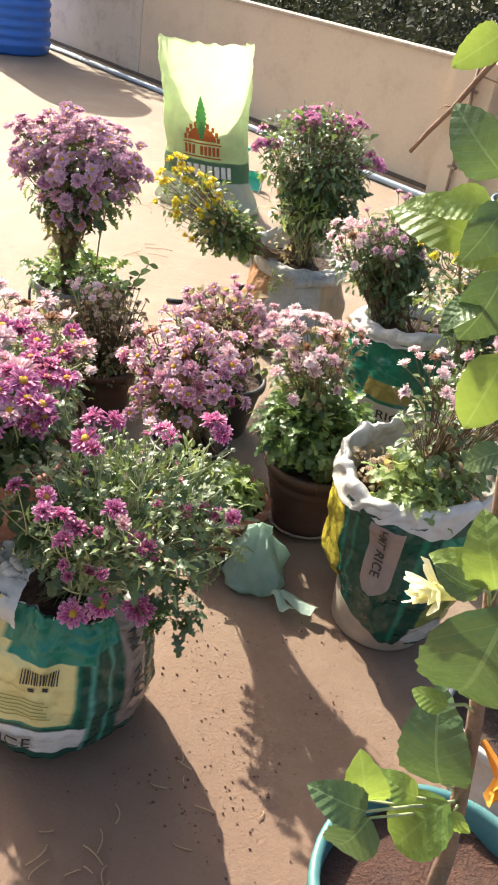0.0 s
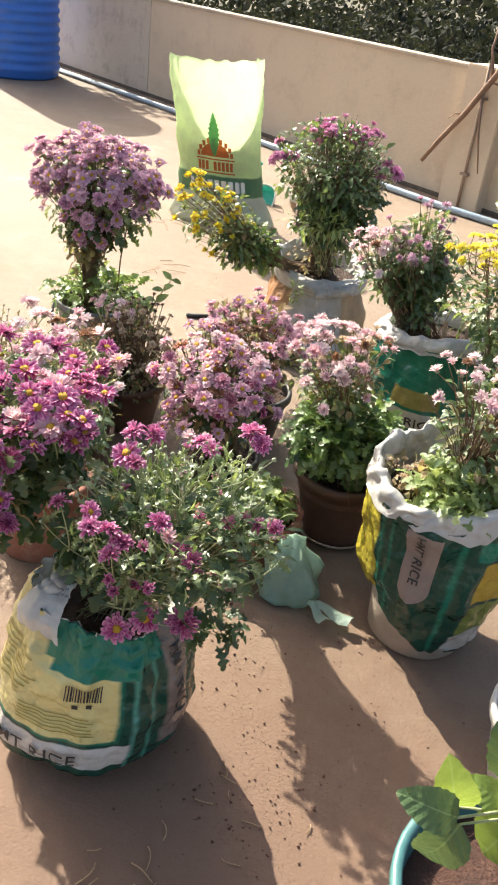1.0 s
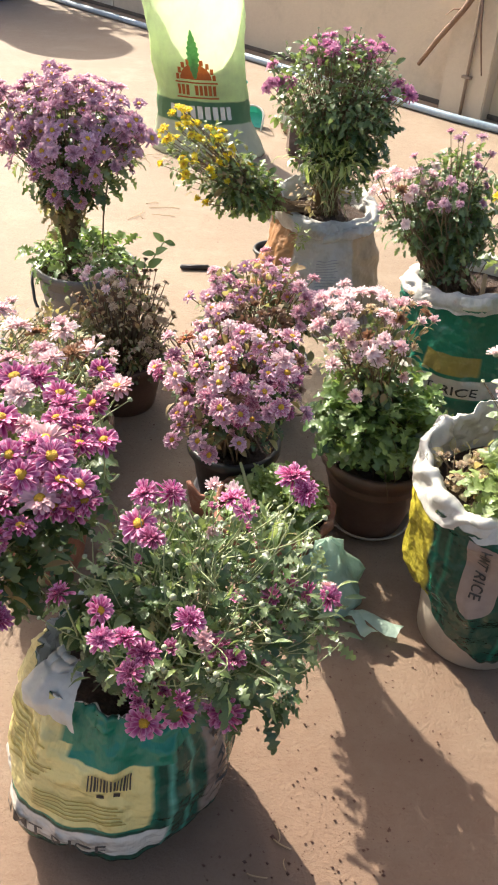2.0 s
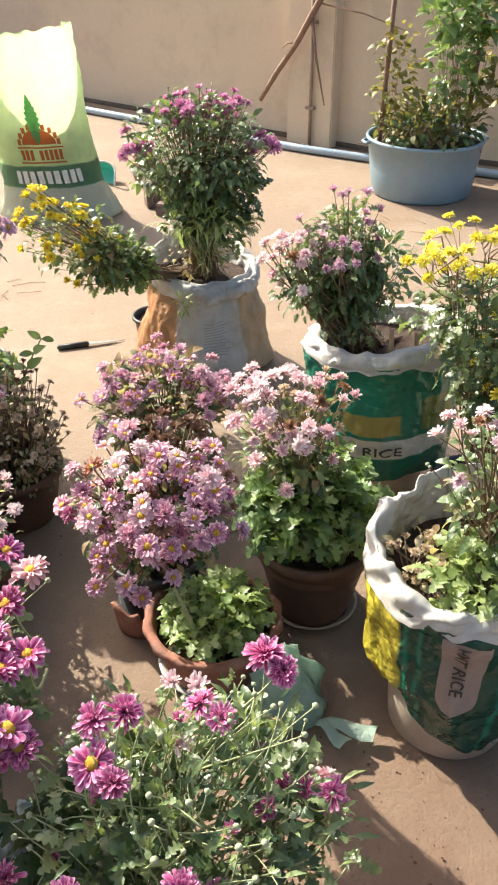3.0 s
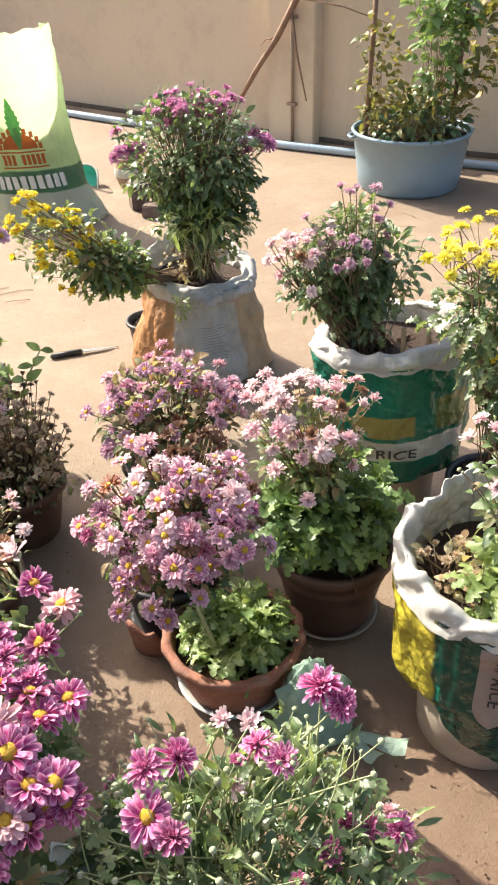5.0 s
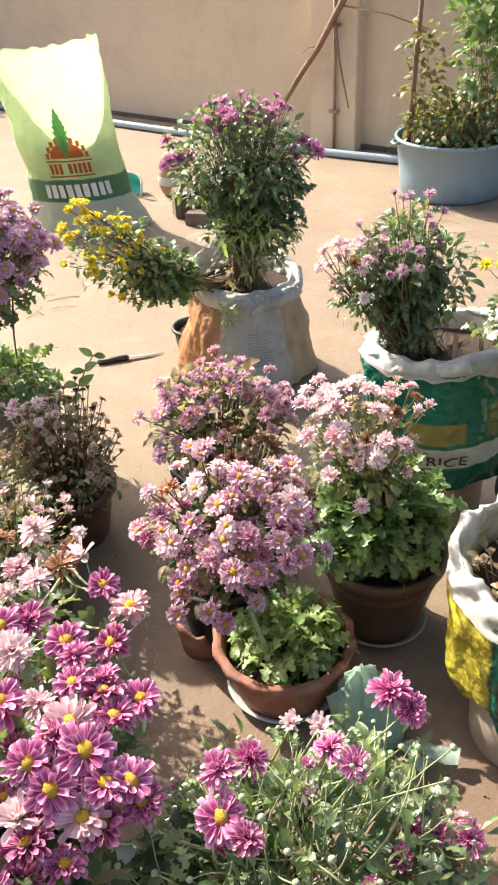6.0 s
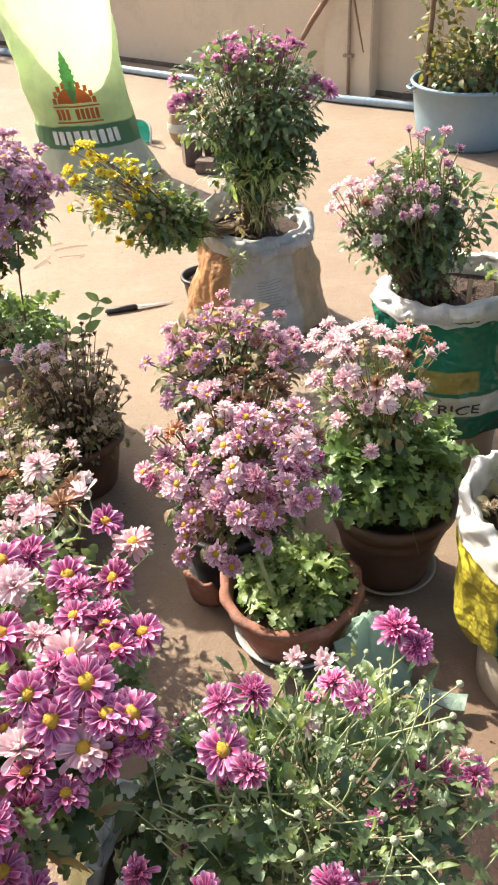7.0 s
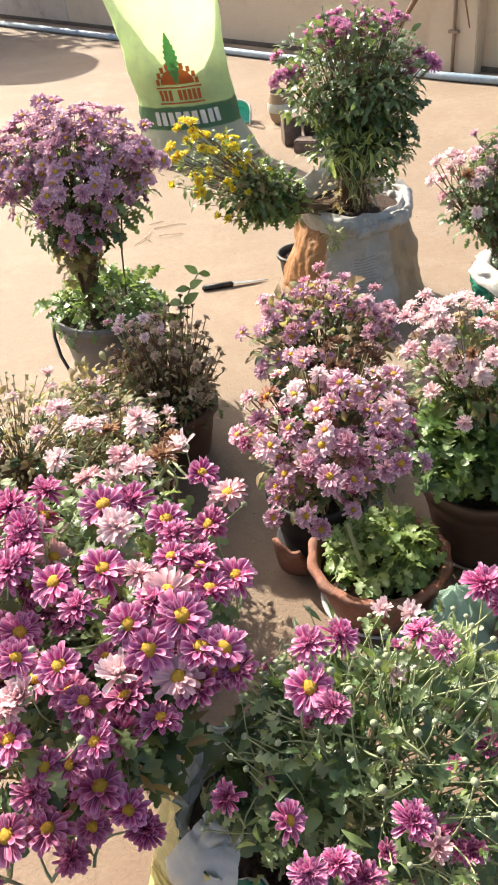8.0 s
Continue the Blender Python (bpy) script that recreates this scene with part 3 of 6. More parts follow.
# ---- the terrace ----
PIL = Vector((1.48, 6.72, 0))                       # the foot of the parapet beside its pillar
WL = Vector((-0.717, 0.697, 0)).normalized()        # along the parapet, to the water tank
WR = Vector((0.83, -0.56, 0)).normalized()          # along the parapet, the other way
WALL_H = 1.0


def grid_sheet(x0, x1, y0, y1, z, nx, ny, rough=0.0):
    bm = bmesh.new()
    vs = [[bm.verts.new((x0 + (x1 - x0) * i / nx, y0 + (y1 - y0) * j / ny, z + rough * noise.noise(Vector((i * 0.7, j * 0.7, 3.1))))) for i in range(nx + 1)] for j in range(ny + 1)]
    for j in range(ny):
        for i in range(nx):
            bm.faces.new((vs[j][i], vs[j][i + 1], vs[j + 1][i + 1], vs[j + 1][i]))
    return bm


floor = part("floor", grid_sheet(-12, 9, -5, 16, 0.0, 4, 4), FLOOR, None, "sunlit reddish-brown cement terrace floor with stains", False)
tagged(floor, category="floor", kind="structure")
slab = part("floor_slab", box(bmesh.new(), (-12, -5, -0.3), (9, 16, -0.02)), COPING, None, "concrete slab under the terrace floor", False)
tagged(slab, category="floor", kind="structure")
ground = part("ground", grid_sheet(-600, 600, -600, 900, -3.6, 6, 6), surface("garden_ground", (0.07, 0.065, 0.04), (0.12, 0.10, 0.06), (0.06, 0.07, 0.03), 0.3, 6.0, 0.95), None, "dry earth ground below the building", False)
tagged(ground, category="ground", kind="structure")


def wall_run(name, start, along, length, thick, height, material, label, outward):
    """A plastered parapet with a slightly overhanging cement top."""
    a = math.atan2(along.y, along.x)
    m = Matrix.Translation(start) @ Matrix.Rotation(a, 4, "Z")
    y0, y1 = (0, thick) if outward > 0 else (-thick, 0)
    ob = part(name, box(bmesh.new(), (0, y0, -0.3), (length, y1, height - 0.03)), material, None, label, False)
    ob.matrix_basis = m
    tagged(ob, category="wall", kind="structure")
    cap = part("coping", box(bmesh.new(), (0, y0 - 0.012, height - 0.03), (length, y1 + 0.012, height), 0.006), COPING, ob, "weathered cement top", False)
    skirt = part("skirting", box(bmesh.new(), (0, (-0.02 if outward > 0 else 0.003), 0), (length, (-0.003 if outward > 0 else 0.02), 0.035), 0.005), TAR, ob, "dark damp stained skirting", False)
    return ob


wall_run("wall_north_west", PIL + 4.95 * WL, WL, 9.0, 0.15, WALL_H, PLASTER_GREY, "weathered beige parapet wall with damp stains", -1)
wall_run("wall_north", PIL, WL, 4.94, 0.15, WALL_H, PLASTER, "smooth beige plastered parapet wall", -1)
wall_run("wall_north_east", PIL, WR, 8.0, 0.15, WALL_H, PLASTER, "beige plastered parapet wall behind the blue tub", 1)

# pillar that stands proud of the parapet, with a conduit on it
inward = Vector((-WL.y, WL.x, 0))
if inward.y > 0:
    inward = -inward
pillar_m = Matrix((tuple(-WL), tuple(-inward), (0, 0, 1))).transposed().to_4x4()
pillar_m.translation = PIL
pillar = part("pillar", box(bmesh.new(), (-0.585, -0.10, -0.01), (-0.205, 0.2, 1.02), 0.008), PLASTER, None, "beige plastered pillar in the parapet", False)
pillar.matrix_basis = pillar_m
tagged(pillar, category="pillar", kind="structure")
bm = tube(bmesh.new(), [(-0.37, -0.118, 0.0), (-0.372, -0.118, 0.55), (-0.378, -0.118, 1.05)], 0.012, 8)
conduit = part("conduit", bm, RUST, None, "thin rusty pipe fixed upright to the pillar")
conduit.matrix_basis = pillar_m
tagged(conduit, category="pipe")
for z in (0.25, 0.8):
    part("clip", box(bmesh.new(), (-0.41, -0.135, z), (-0.335, -0.101, z + 0.02), 0.003), RUST, conduit, "", False)

# plastic pipe along the foot of the wall
foot = [PIL + WL * s + inward * o + Vector((0, 0, 0.03)) for s, o in ((6.6, 0.33), (4.2, 0.32), (2.0, 0.33), (0.3, 0.31))] + [PIL + WR * s + Vector((-0.56, -0.83, 0)) * 0.29 + Vector((0, 0, 0.03)) for s in (0.25, 1.2, 4.0)]
pipe = part("drain_pipe", tube(bmesh.new(), foot, 0.026, 12), PVC, None, "long grey plastic pipe lying along the foot of the wall")
tagged(pipe, category="pipe")
way = (foot[2] - foot[1]).normalized()
part("coupling", tube(bmesh.new(), [foot[1] + way * 0.3, foot[1] + way * 0.39], 0.030, 12), PVC, pipe)

# leaning bare branches
def branch(name, pts, radii, twigs, label, seed):
    rng = random.Random(seed)
    bm = bmesh.new()
    tube(bm, pts, radii, 7)
    ob = part(name, bm, STICK, None, label)
    tagged(ob, category="branch")
    for at, to, r in twigs:
        mid = (Vector(at) + Vector(to)) / 2 + Vector((rng.uniform(-0.03, 0.03), rng.uniform(-0.03, 0.03), 0.02))
        part("twig", tube(bmesh.new(), [at, mid, to], [r, r * 0.8, r * 0.4], 5), STICK, ob)
    return ob


def on_wall(s, off, z):
    return PIL + WL * s + inward * off + Vector((0, 0, z))


branch("bare_branch", [on_wall(0.82, 0.1, 0.26), on_wall(0.67, 0.13, 0.45), on_wall(0.47, 0.16, 0.68), on_wall(0.35, 0.17, 0.86), on_wall(0.19, 0.17, 1.1), on_wall(-0.06, 0.1, 1.5)],
       [0.016, 0.02, 0.021, 0.022, 0.024, 0.022],
       [(on_wall(0.35, 0.17, 0.86), on_wall(0.23, 0.16, 0.3), 0.011), (on_wall(0.47, 0.16, 0.68), on_wall(0.62, 0.15, 0.62), 0.007), (on_wall(0.29, 0.17, 0.93), on_wall(-0.36, 0.2, 0.82), 0.007),
        (on_wall(0.29, 0.17, 0.95), on_wall(0.39, 0.1, 1.3), 0.012), (on_wall(0.19, 0.17, 1.1), on_wall(-0.31, 0.1, 1.0), 0.006)],
       "dry crooked branch leaning against the pillar", 3)
branch("bare_branch", [on_wall(0.0, -0.3, 0.6), on_wall(0.05, -0.3, 1.2), on_wall(-0.1, -0.3, 1.9)], [0.02, 0.018, 0.012],
       [(on_wall(0.03, -0.3, 1.0), on_wall(0.25, -0.3, 1.7), 0.009), (on_wall(0.04, -0.3, 1.1), on_wall(-0.3, -0.3, 1.6), 0.008)], "bare grey branches standing behind the parapet", 4)

# water tank
def tank():
    ob = thing("water_tank", (-3.70, 10.42, 0), "large ribbed blue plastic water tank standing on the terrace", "water tank")
    prof = [(0.02, 0.0), (0.47, 0.0), (0.5, 0.03)]
    for k in range(20):
        z = 0.08 + k * 0.1
        prof += [(0.5, z), (0.515, z + 0.015), (0.515, z + 0.05), (0.5, z + 0.065)]
    prof += [(0.49, 2.12), (0.4, 2.22), (0.2, 2.28), (0.2, 2.32)]
    part("body", lathe(prof, 64), DRUM_BLUE, ob)
    part("lid", lathe([(0.005, 2.35), (0.17, 2.34), (0.22, 2.32), (0.22, 2.29), (0.2, 2.29)], 40), DRUM_BLUE, ob)


tank()


# trees and bushes that stand below, behind the parapet
def bush(at, crown, count, size, seed, label):
    rng = random.Random(seed)
    ob = thing("tree", at, label, "tree", "trees behind the parapet")
    bm = bmesh.new()
    top = Vector(crown[0][:3])
    tube(bm, [(0, 0, 0), (0.05, 0.03, top.z * 0.35), (0.0, 0.1, top.z * 0.7)], [0.13, 0.1, 0.06], 8)
    part("trunk", bm, BARK, ob)
    limbs = bmesh.new()
    poses = []
    for blob in crown:
        c = Vector(blob[:3])
        tube(limbs, bend((0.02, 0.05, top.z * 0.45), (c.x * 0.3, c.y * 0.3, c.z * 0.85), c, 5), [0.05, 0.04, 0.03, 0.02, 0.01], 5)
        for _ in range(count):
            p, out = in_blob(rng, blob, 0.35, 1.05, -1.0)
            if noise.noise(p * 1.7 + Vector((seed, 0, 0))) < -0.02:
                continue
            way = (out * 0.6 + Vector((rng.uniform(-1, 1), rng.uniform(-1, 1), rng.uniform(-0.9, 0.5)))).normalized()
            side = way.orthogonal().normalized()
            side.rotate(Matrix.Rotation(rng.uniform(0, 6.28), 3, way))
            turn = Matrix((way, side, way.cross(side))).transposed().to_4x4()
            poses.append(Matrix.Translation(p) @ turn @ Matrix.Scale(size * rng.uniform(0.6, 1.3), 4))
    part("limbs", limbs, BARK, ob)
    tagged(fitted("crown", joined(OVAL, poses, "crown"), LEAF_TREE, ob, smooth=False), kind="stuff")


for k, (s, back, z) in enumerate(((-2.5, 2.6, 4.6), (-0.4, 2.2, 4.7), (1.3, 2.9, 4.8), (2.9, 2.3, 4.7), (4.6, 2.8, 4.9), (6.6, 2.6, 4.8))):
    at = PIL + WL * s - inward * back
    rng = random.Random(60 + k)
    blobs = [(rng.uniform(-0.7, 0.7), rng.uniform(-0.4, 0.7), z - 0.6 + rng.uniform(-0.7, 0.15), rng.uniform(0.7, 1.0), rng.uniform(0.6, 0.9), rng.uniform(0.55, 0.75)) for _ in range(6)]
    bush((at.x, at.y, -3.6), blobs, 900, 0.075, 60 + k, "dark leafy tree behind the terrace wall")
rng = random.Random(99)
bush((-4.1, 12.5, -3.6), [(rng.uniform(-0.9, 0.9), rng.uniform(-0.6, 0.6), 6.3 + rng.uniform(-0.4, 0.5), 0.6, 0.5, 0.2) for _ in range(6)], 70, 0.2, 99, "tall thin tree beyond the water tank")
for k, (s, back, z) in enumerate(((-5, 6, 4.8), (-1.5, 7.5, 5.0), (1.5, 6.2, 5.0), (4.5, 7.5, 5.1), (7.5, 6.4, 5.1), (11, 7.0, 5.2), (-4.0, 10.0, 5.0), (2.5, 11.0, 5.2), (9, 11.0, 5.3))):
    at = PIL + WL * s - inward * back
    rng = random.Random(80 + k)
    blobs = [(rng.uniform(-1.8, 1.8), rng.uniform(-1.0, 1.0), z - 1.0 + rng.uniform(-1.2, 0.2), 1.6, 1.2, 1.0) for _ in range(6)]
    bush((at.x, at.y, -3.6), blobs, 800, 0.2, 80 + k, "dark dense tree crown beyond the parapet")


# ---- sacks ----
def skin(profile, rim=0.0, folds=0.01, seed=0, squash=(1.0, 1.0), lean=(0.0, 0.0), rim_phase=0.0, corners=0.0, hem=0.0, dip=0.0, dip_turn=0.0):
    """The skin of a filled sack as a function of (u, v): once round it, and from its foot (0) over its rim (1) down inside (up to 1.4)."""
    vs, rs, zs = zip(*profile)

    def at(u, v):
        a = -math.pi / 2 + 2 * math.pi * (u - 0.5)
        r, z = float(np.interp(v, vs, rs)), float(np.interp(v, vs, zs))
        c, s = math.cos(a), math.sin(a)
        r *= 1 + corners * (abs(math.sin(2 * (a - 0.4))) ** 1.5 - 0.5)
        near_rim = max(0.0, 1 - abs(v - 1.0) * 4.0)
        n1 = noise.noise(Vector((c * 2.2, s * 2.2, z * 7 + seed)))
        n2 = noise.noise(Vector((c * 6, s * 6, z * 16 + seed * 1.7)))
        n3 = noise.noise(Vector((c * 5, s * 5, v * 30 + seed * 0.6)))
        crease = 0.5 - 2.2 * abs(noise.noise(Vector((c * 5 + z * 9, s * 5, v * 9 + seed * 2.3)))) + 0.35 - 1.5 * abs(noise.noise(Vector((c * 11 - z * 14, s * 11, v * 12 + seed))))
        pleat = math.sin(a * 11 + 4 * n1) * near_rim
        r += folds * (n1 * 1.6 + n2 * 0.8 + pleat * 0.25 + n3 * (0.2 + 0.5 * near_rim) + crease * (0.12 + 0.6 * near_rim))
        z += rim * near_rim * math.sin(a + rim_phase) + near_rim * folds * 1.2 * n2
        z += hem * max(0.0, 1 - 2.2 * v) * max(0.0, math.cos(a - 3.5)) ** 3 - dip * max(0.0, math.sin(a - dip_turn)) ** 1.5 * min(1.0, max(0.0, v - 0.55) / 0.4)
        k = max(0.0, z)
        return Vector((r * c * squash[0] + lean[0] * k, r * s * squash[1] + lean[1] * k, z))
    return at


def skin_mesh(at, v_to=1.4, nu=170, nv=80):
    bm = bmesh.new()
    uv = bm.loops.layers.uv.new("UVMap")
    rows = [[bm.verts.new(at(i / nu, v_to * j / nv)) for i in range(nu)] for j in range(nv + 1)]
    for j in range(nv):
        for i in range(nu):
            f = bm.faces.new((rows[j][i], rows[j][(i + 1) % nu], rows[j + 1][(i + 1) % nu], rows[j + 1][i]))
            for loop, (du, dv) in zip(f.loops, ((0, 0), (1, 0), (1, 1), (0, 1))):
                loop[uv].uv = ((i + du) / nu, v_to * (j + dv) / nv)
    bm.faces.new(rows[0][::-1])
    return bm


def lettering(owner, words, at, u0, v0, size, girth, tall, material, down=False, proud=0.0065, name="lettering"):
    """Words laid on a sack's skin, from (u0, v0) on: round it, or downwards."""
    curve = bpy.data.curves.new(name, "FONT")
    curve.body, curve.size, curve.space_character = words, size, 1.08
    curve.offset = size * 0.012
    temp = new(name, curve)
    bpy.context.view_layer.update()
    me = bpy.data.meshes.new_from_object(temp.evaluated_get(bpy.context.evaluated_depsgraph_get()))
    bpy.data.objects.remove(temp)
    me.name = name
    bm = bmesh.new()
    bm.from_mesh(me)
    bmesh.ops.triangulate(bm, faces=bm.faces)
    for v in bm.verts:
        x, y = v.co.x, v.co.y
        u, w = (u0 + y / girth, v0 - x / tall) if down else (u0 + x / girth, v0 + y / tall)
        p = at(u, w)
        n = (at(u + 0.004, w) - at(u - 0.004, w)).cross(at(u, w + 0.01) - at(u, w - 0.01)).normalized()
        v.co = p + n * proud
    # every letter is a piece of its own
    left = set(bm.verts)
    while left:
        glyph, rim = set(), [min(left, key=lambda v: v.index)]
        while rim:
            v = rim.pop()
            if v not in glyph:
                glyph.add(v)
                rim += [e.other_vert(v) for e in v.link_edges]
        left -= glyph
        own = bmesh.new()
        twin = {v: own.verts.new(v.co) for v in sorted(glyph, key=lambda v: v.index)}
        for f in bm.faces:
            if f.verts[0] in glyph:
                own.faces.new([twin[v] for v in f.verts])
        part("letter", own, material, owner, "", False)
    bm.free()


def patch(owner, name, at, u0, u1, v0, v1, material, proud=0.0018, nu=10, nv=6, label="", mask=None):
    """A printed field with its own edge, on a sack's skin."""
    bm = bmesh.new()
    vs = {}
    for j in range(nv + 1):
        for i in range(nu + 1):
            a, b = i / nu, j / nv
            if mask:
                a, b = mask(a, b)
            u, w = u0 + (u1 - u0) * a, v0 + (v1 - v0) * b
            n = (at(u + 0.004, w) - at(u - 0.004, w)).cross(at(u, w + 0.01) - at(u, w - 0.01)).normalized()
            vs[i, j] = bm.verts.new(at(u, w) + n * proud)
    for j in range(nv):
        for i in range(nu):
            bm.faces.new((vs[i, j], vs[i + 1, j], vs[i + 1, j + 1], vs[i, j + 1]))
    return part(name, bm, material, owner, label)


GREEN, DEEP, CREAMY, WHITE, GOLD, GREY = (0.012, 0.19, 0.12), (0.008, 0.075, 0.05), (0.74, 0.64, 0.27), (0.62, 0.60, 0.55), (0.55, 0.36, 0.04), (0.36, 0.28, 0.24)
RICE_A = printed("rice_sack_print_a", DEEP, [(0.16, 0.575, 0.32, 0.82, GREEN), (0.14, 0.568, 0.335, 0.80, CREAMY), (0.592, 0.600, 0.0, 0.95, (0.10, 0.34, 0.26)), (0.628, 0.636, 0.0, 0.95, (0.06, 0.26, 0.19)),
                                             (0.10, 0.592, 0.13, 0.30, WHITE), (0.66, 0.74, 0.16, 1.0, (0.24, 0.185, 0.155)), (0.40, 0.66, 0.80, 0.99, GREEN), (0.2, 0.42, 0.79, 0.99, (0.62, 0.54, 0.24)), (0.44, 0.60, 0.74, 0.82, GREEN), (0, 1, 1.0, 2.0, WHITE)], rough=0.2, share=0.06, crumple=0.9)
RICE_B = printed("rice_sack_print_b", DEEP, [(0.0, 0.335, 0.0, 0.95, (0.50, 0.42, 0.05)), (0.345, 0.352, 0.1, 0.9, GREEN), (0.37, 0.376, 0.1, 0.9, GREEN), (0.505, 0.518, 0.0, 0.9, GREEN), (0.55, 1.0, 0.05, 0.25, WHITE), (0.565, 0.75, 0.48, 0.72, GOLD), (0.56, 1.0, 0.25, 0.46, (0.20, 0.24, 0.05)),
                                             (0.545, 1.0, 0.74, 0.86, GREEN), (0, 1, 0.93, 2.0, WHITE)], rough=0.2, share=0.06, crumple=0.9)
RICE_C = printed("rice_sack_print_c", GREEN, [(0.24, 0.63, 0.27, 0.43, WHITE), (0.24, 0.63, 0.0, 0.25, (0.010, 0.13, 0.085)), (0.38, 0.50, 0.46, 0.60, (0.34, 0.27, 0.08)), (0.55, 0.63, 0.47, 0.70, (0.16, 0.20, 0.06)), (0.66, 1.0, 0.0, 0.9, DEEP), (0, 1, 0.92, 2.0, WHITE)], rough=0.2, share=0.08, crumple=0.9)
OLD_SACK = printed("old_woven_sack", (0.50, 0.47, 0.43), [(0.18, 0.42, 0.0, 0.84, (0.36, 0.165, 0.06)), (0.60, 0.80, 0.0, 0.86, (0.40, 0.29, 0.18)), (0.47, 0.58, 0.15, 0.75, (0.46, 0.45, 0.44)), (0, 1, 0.88, 2.0, (0.5, 0.48, 0.45))],
                   0.6, 0.15, 0.9, grime_amount=0.75)
LIME_SACK = printed("lime_woven_sack", (0.68, 0.90, 0.38), [(0, 1, 0.0, 0.21, (0.60, 0.62, 0.46)), (0, 1, 0.21, 0.33, (0.06, 0.20, 0.09))], 0.5, 0.4, 0.5, grime_amount=0.08)
WHITE_INK = surface("white_ink", (0.55, 0.55, 0.5), (0.65, 0.65, 0.6), None, 20.0, 80.0, 0.5, 0.05, 0.001)
LABEL_GREY = surface("grey_label_print", (0.27, 0.21, 0.185), (0.34, 0.275, 0.24), None, 9.0, 60.0, 0.4, 0.2, 0.002)
SACK_WHITE = surface("white_sack_lining", (0.60, 0.58, 0.54), (0.74, 0.72, 0.68), (0.30, 0.25, 0.2), 9.0, 30.0, 0.35, 0.12, 0.004, dirt_amount=0.3, glow=0.25)
CLOTH_GREY = surface("grey_sack_cloth", (0.44, 0.42, 0.40), (0.60, 0.58, 0.55), (0.26, 0.19, 0.13), 14.0, 90.0, 0.7, 0.2, 0.003, glow=0.15)
GREEN_INK = surface("green_ink", (0.09, 0.32, 0.09), (0.16, 0.44, 0.14), None, 20.0, 80.0, 0.5, 0.05, 0.001, glow=0.45)
ORANGE_INK = surface("orange_ink", (0.42, 0.10, 0.02), (0.55, 0.15, 0.03), None, 20.0, 80.0, 0.5, 0.05, 0.001, glow=0.4)
FADED_INK = surface("faded_ink", (0.30, 0.30, 0.31), (0.36, 0.36, 0.36), None, 20.0, 80.0, 0.6, 0.05, 0.001)
GOLD_INK = surface("gold_ink", (0.30, 0.24, 0.05), (0.42, 0.33, 0.07), None, 20.0, 80.0, 0.5, 0.05, 0.001)


def rolled(owner, at, u0, u1, v0, v1, thick, material, seed, name="rolled_rim", label=""):
    """The rim of a sack turned over into a loose, twisted roll of cloth."""
    bm = bmesh.new()
    n, segs, last = 64, 14, None
    for i in range(n + 1):
        s = i / n
        u, v = u0 + (u1 - u0) * s, v0 + (v1 - v0) * s
        p = at(u, v)
        along = (at(u + 0.01, v) - at(u - 0.01, v)).normalized()
        out = along.cross(Vector((0, 0, 1))).normalized()
        up = out.cross(along)
        swell = thick * (0.55 + 0.45 * min(1.0, 5 * s, 5 * (1 - s)) + 0.5 * noise.noise(Vector((s * 6, seed, 0))))
        p = p + out * thick * 0.35 + up * thick * 0.5 * noise.noise(Vector((s * 5, 0, seed)))
        ring = []
        for k in range(segs):
            a = 2 * math.pi * k / segs
            twist = a + 5.0 * s
            f = 1 + 0.38 * noise.noise(Vector((math.cos(twist) * 1.6, math.sin(twist) * 1.6, s * 9 + seed))) - 0.5 * abs(noise.noise(Vector((math.cos(twist) * 2.5, math.sin(twist) * 2.5, s * 5 + seed + 4))))
            ring.append(bm.verts.new(p + swell * f * (0.62 * math.cos(a) * out + 1.05 * math.sin(a) * up)))
        if last:
            for k in range(segs):
                bm.faces.new((last[k], last[(k + 1) % segs], ring[(k + 1) % segs], ring[k]))
        else:
            bm.faces.new(ring[::-1])
        last = ring
    bm.faces.new(last)
    return part(name, bm, material, owner, label)


def cuff(owner, at, u0, u1, hem, uneven, puff, material, seed, label):
    """The rim of a sack turned outwards: from inside the mouth over the rim and down to a ragged hem, with hard creases."""
    bm = bmesh.new()
    nu, nv, rows = 110, 18, []
    for i in range(nu + 1):
        s = i / nu
        u = u0 + (u1 - u0) * s
        low = hem + uneven * noise.noise(Vector((s * 5.0, seed, 0.3))) + 0.4 * uneven * noise.noise(Vector((s * 17.0, seed, 1.3))) + 0.12 * max(0.0, 1 - 9 * min(s, 1 - s))
        row = []
        for j in range(nv + 1):
            b = j / nv
            v = 1.13 + (low - 1.13) * b
            p = at(u, v)
            n = (at(u + 0.004, v) - at(u - 0.004, v)).cross(at(u, v + 0.01) - at(u, v - 0.01)).normalized()
            q = Vector((s * 7.0 + b * 1.6, b * 2.2 - s * 3.0, seed))
            fold = 0.55 - 2.6 * abs(noise.noise(q)) + 0.2 - 1.0 * abs(noise.noise(Vector((s * 3.0 - b * 2.0, b * 4.2 + s * 2.5, seed + 5.0))))
            row.append(bm.verts.new(p + n * (0.004 + puff * (0.45 + fold) * (0.5 + 0.5 * math.sin(math.pi * min(1.0, b * 1.25))))))
        rows.append(row)
    for a, b in zip(rows, rows[1:]):
        for j in range(nv):
            bm.faces.new((a[j], b[j], b[j + 1], a[j + 1]))
    return part("turned_rim", bm, material, owner, label)


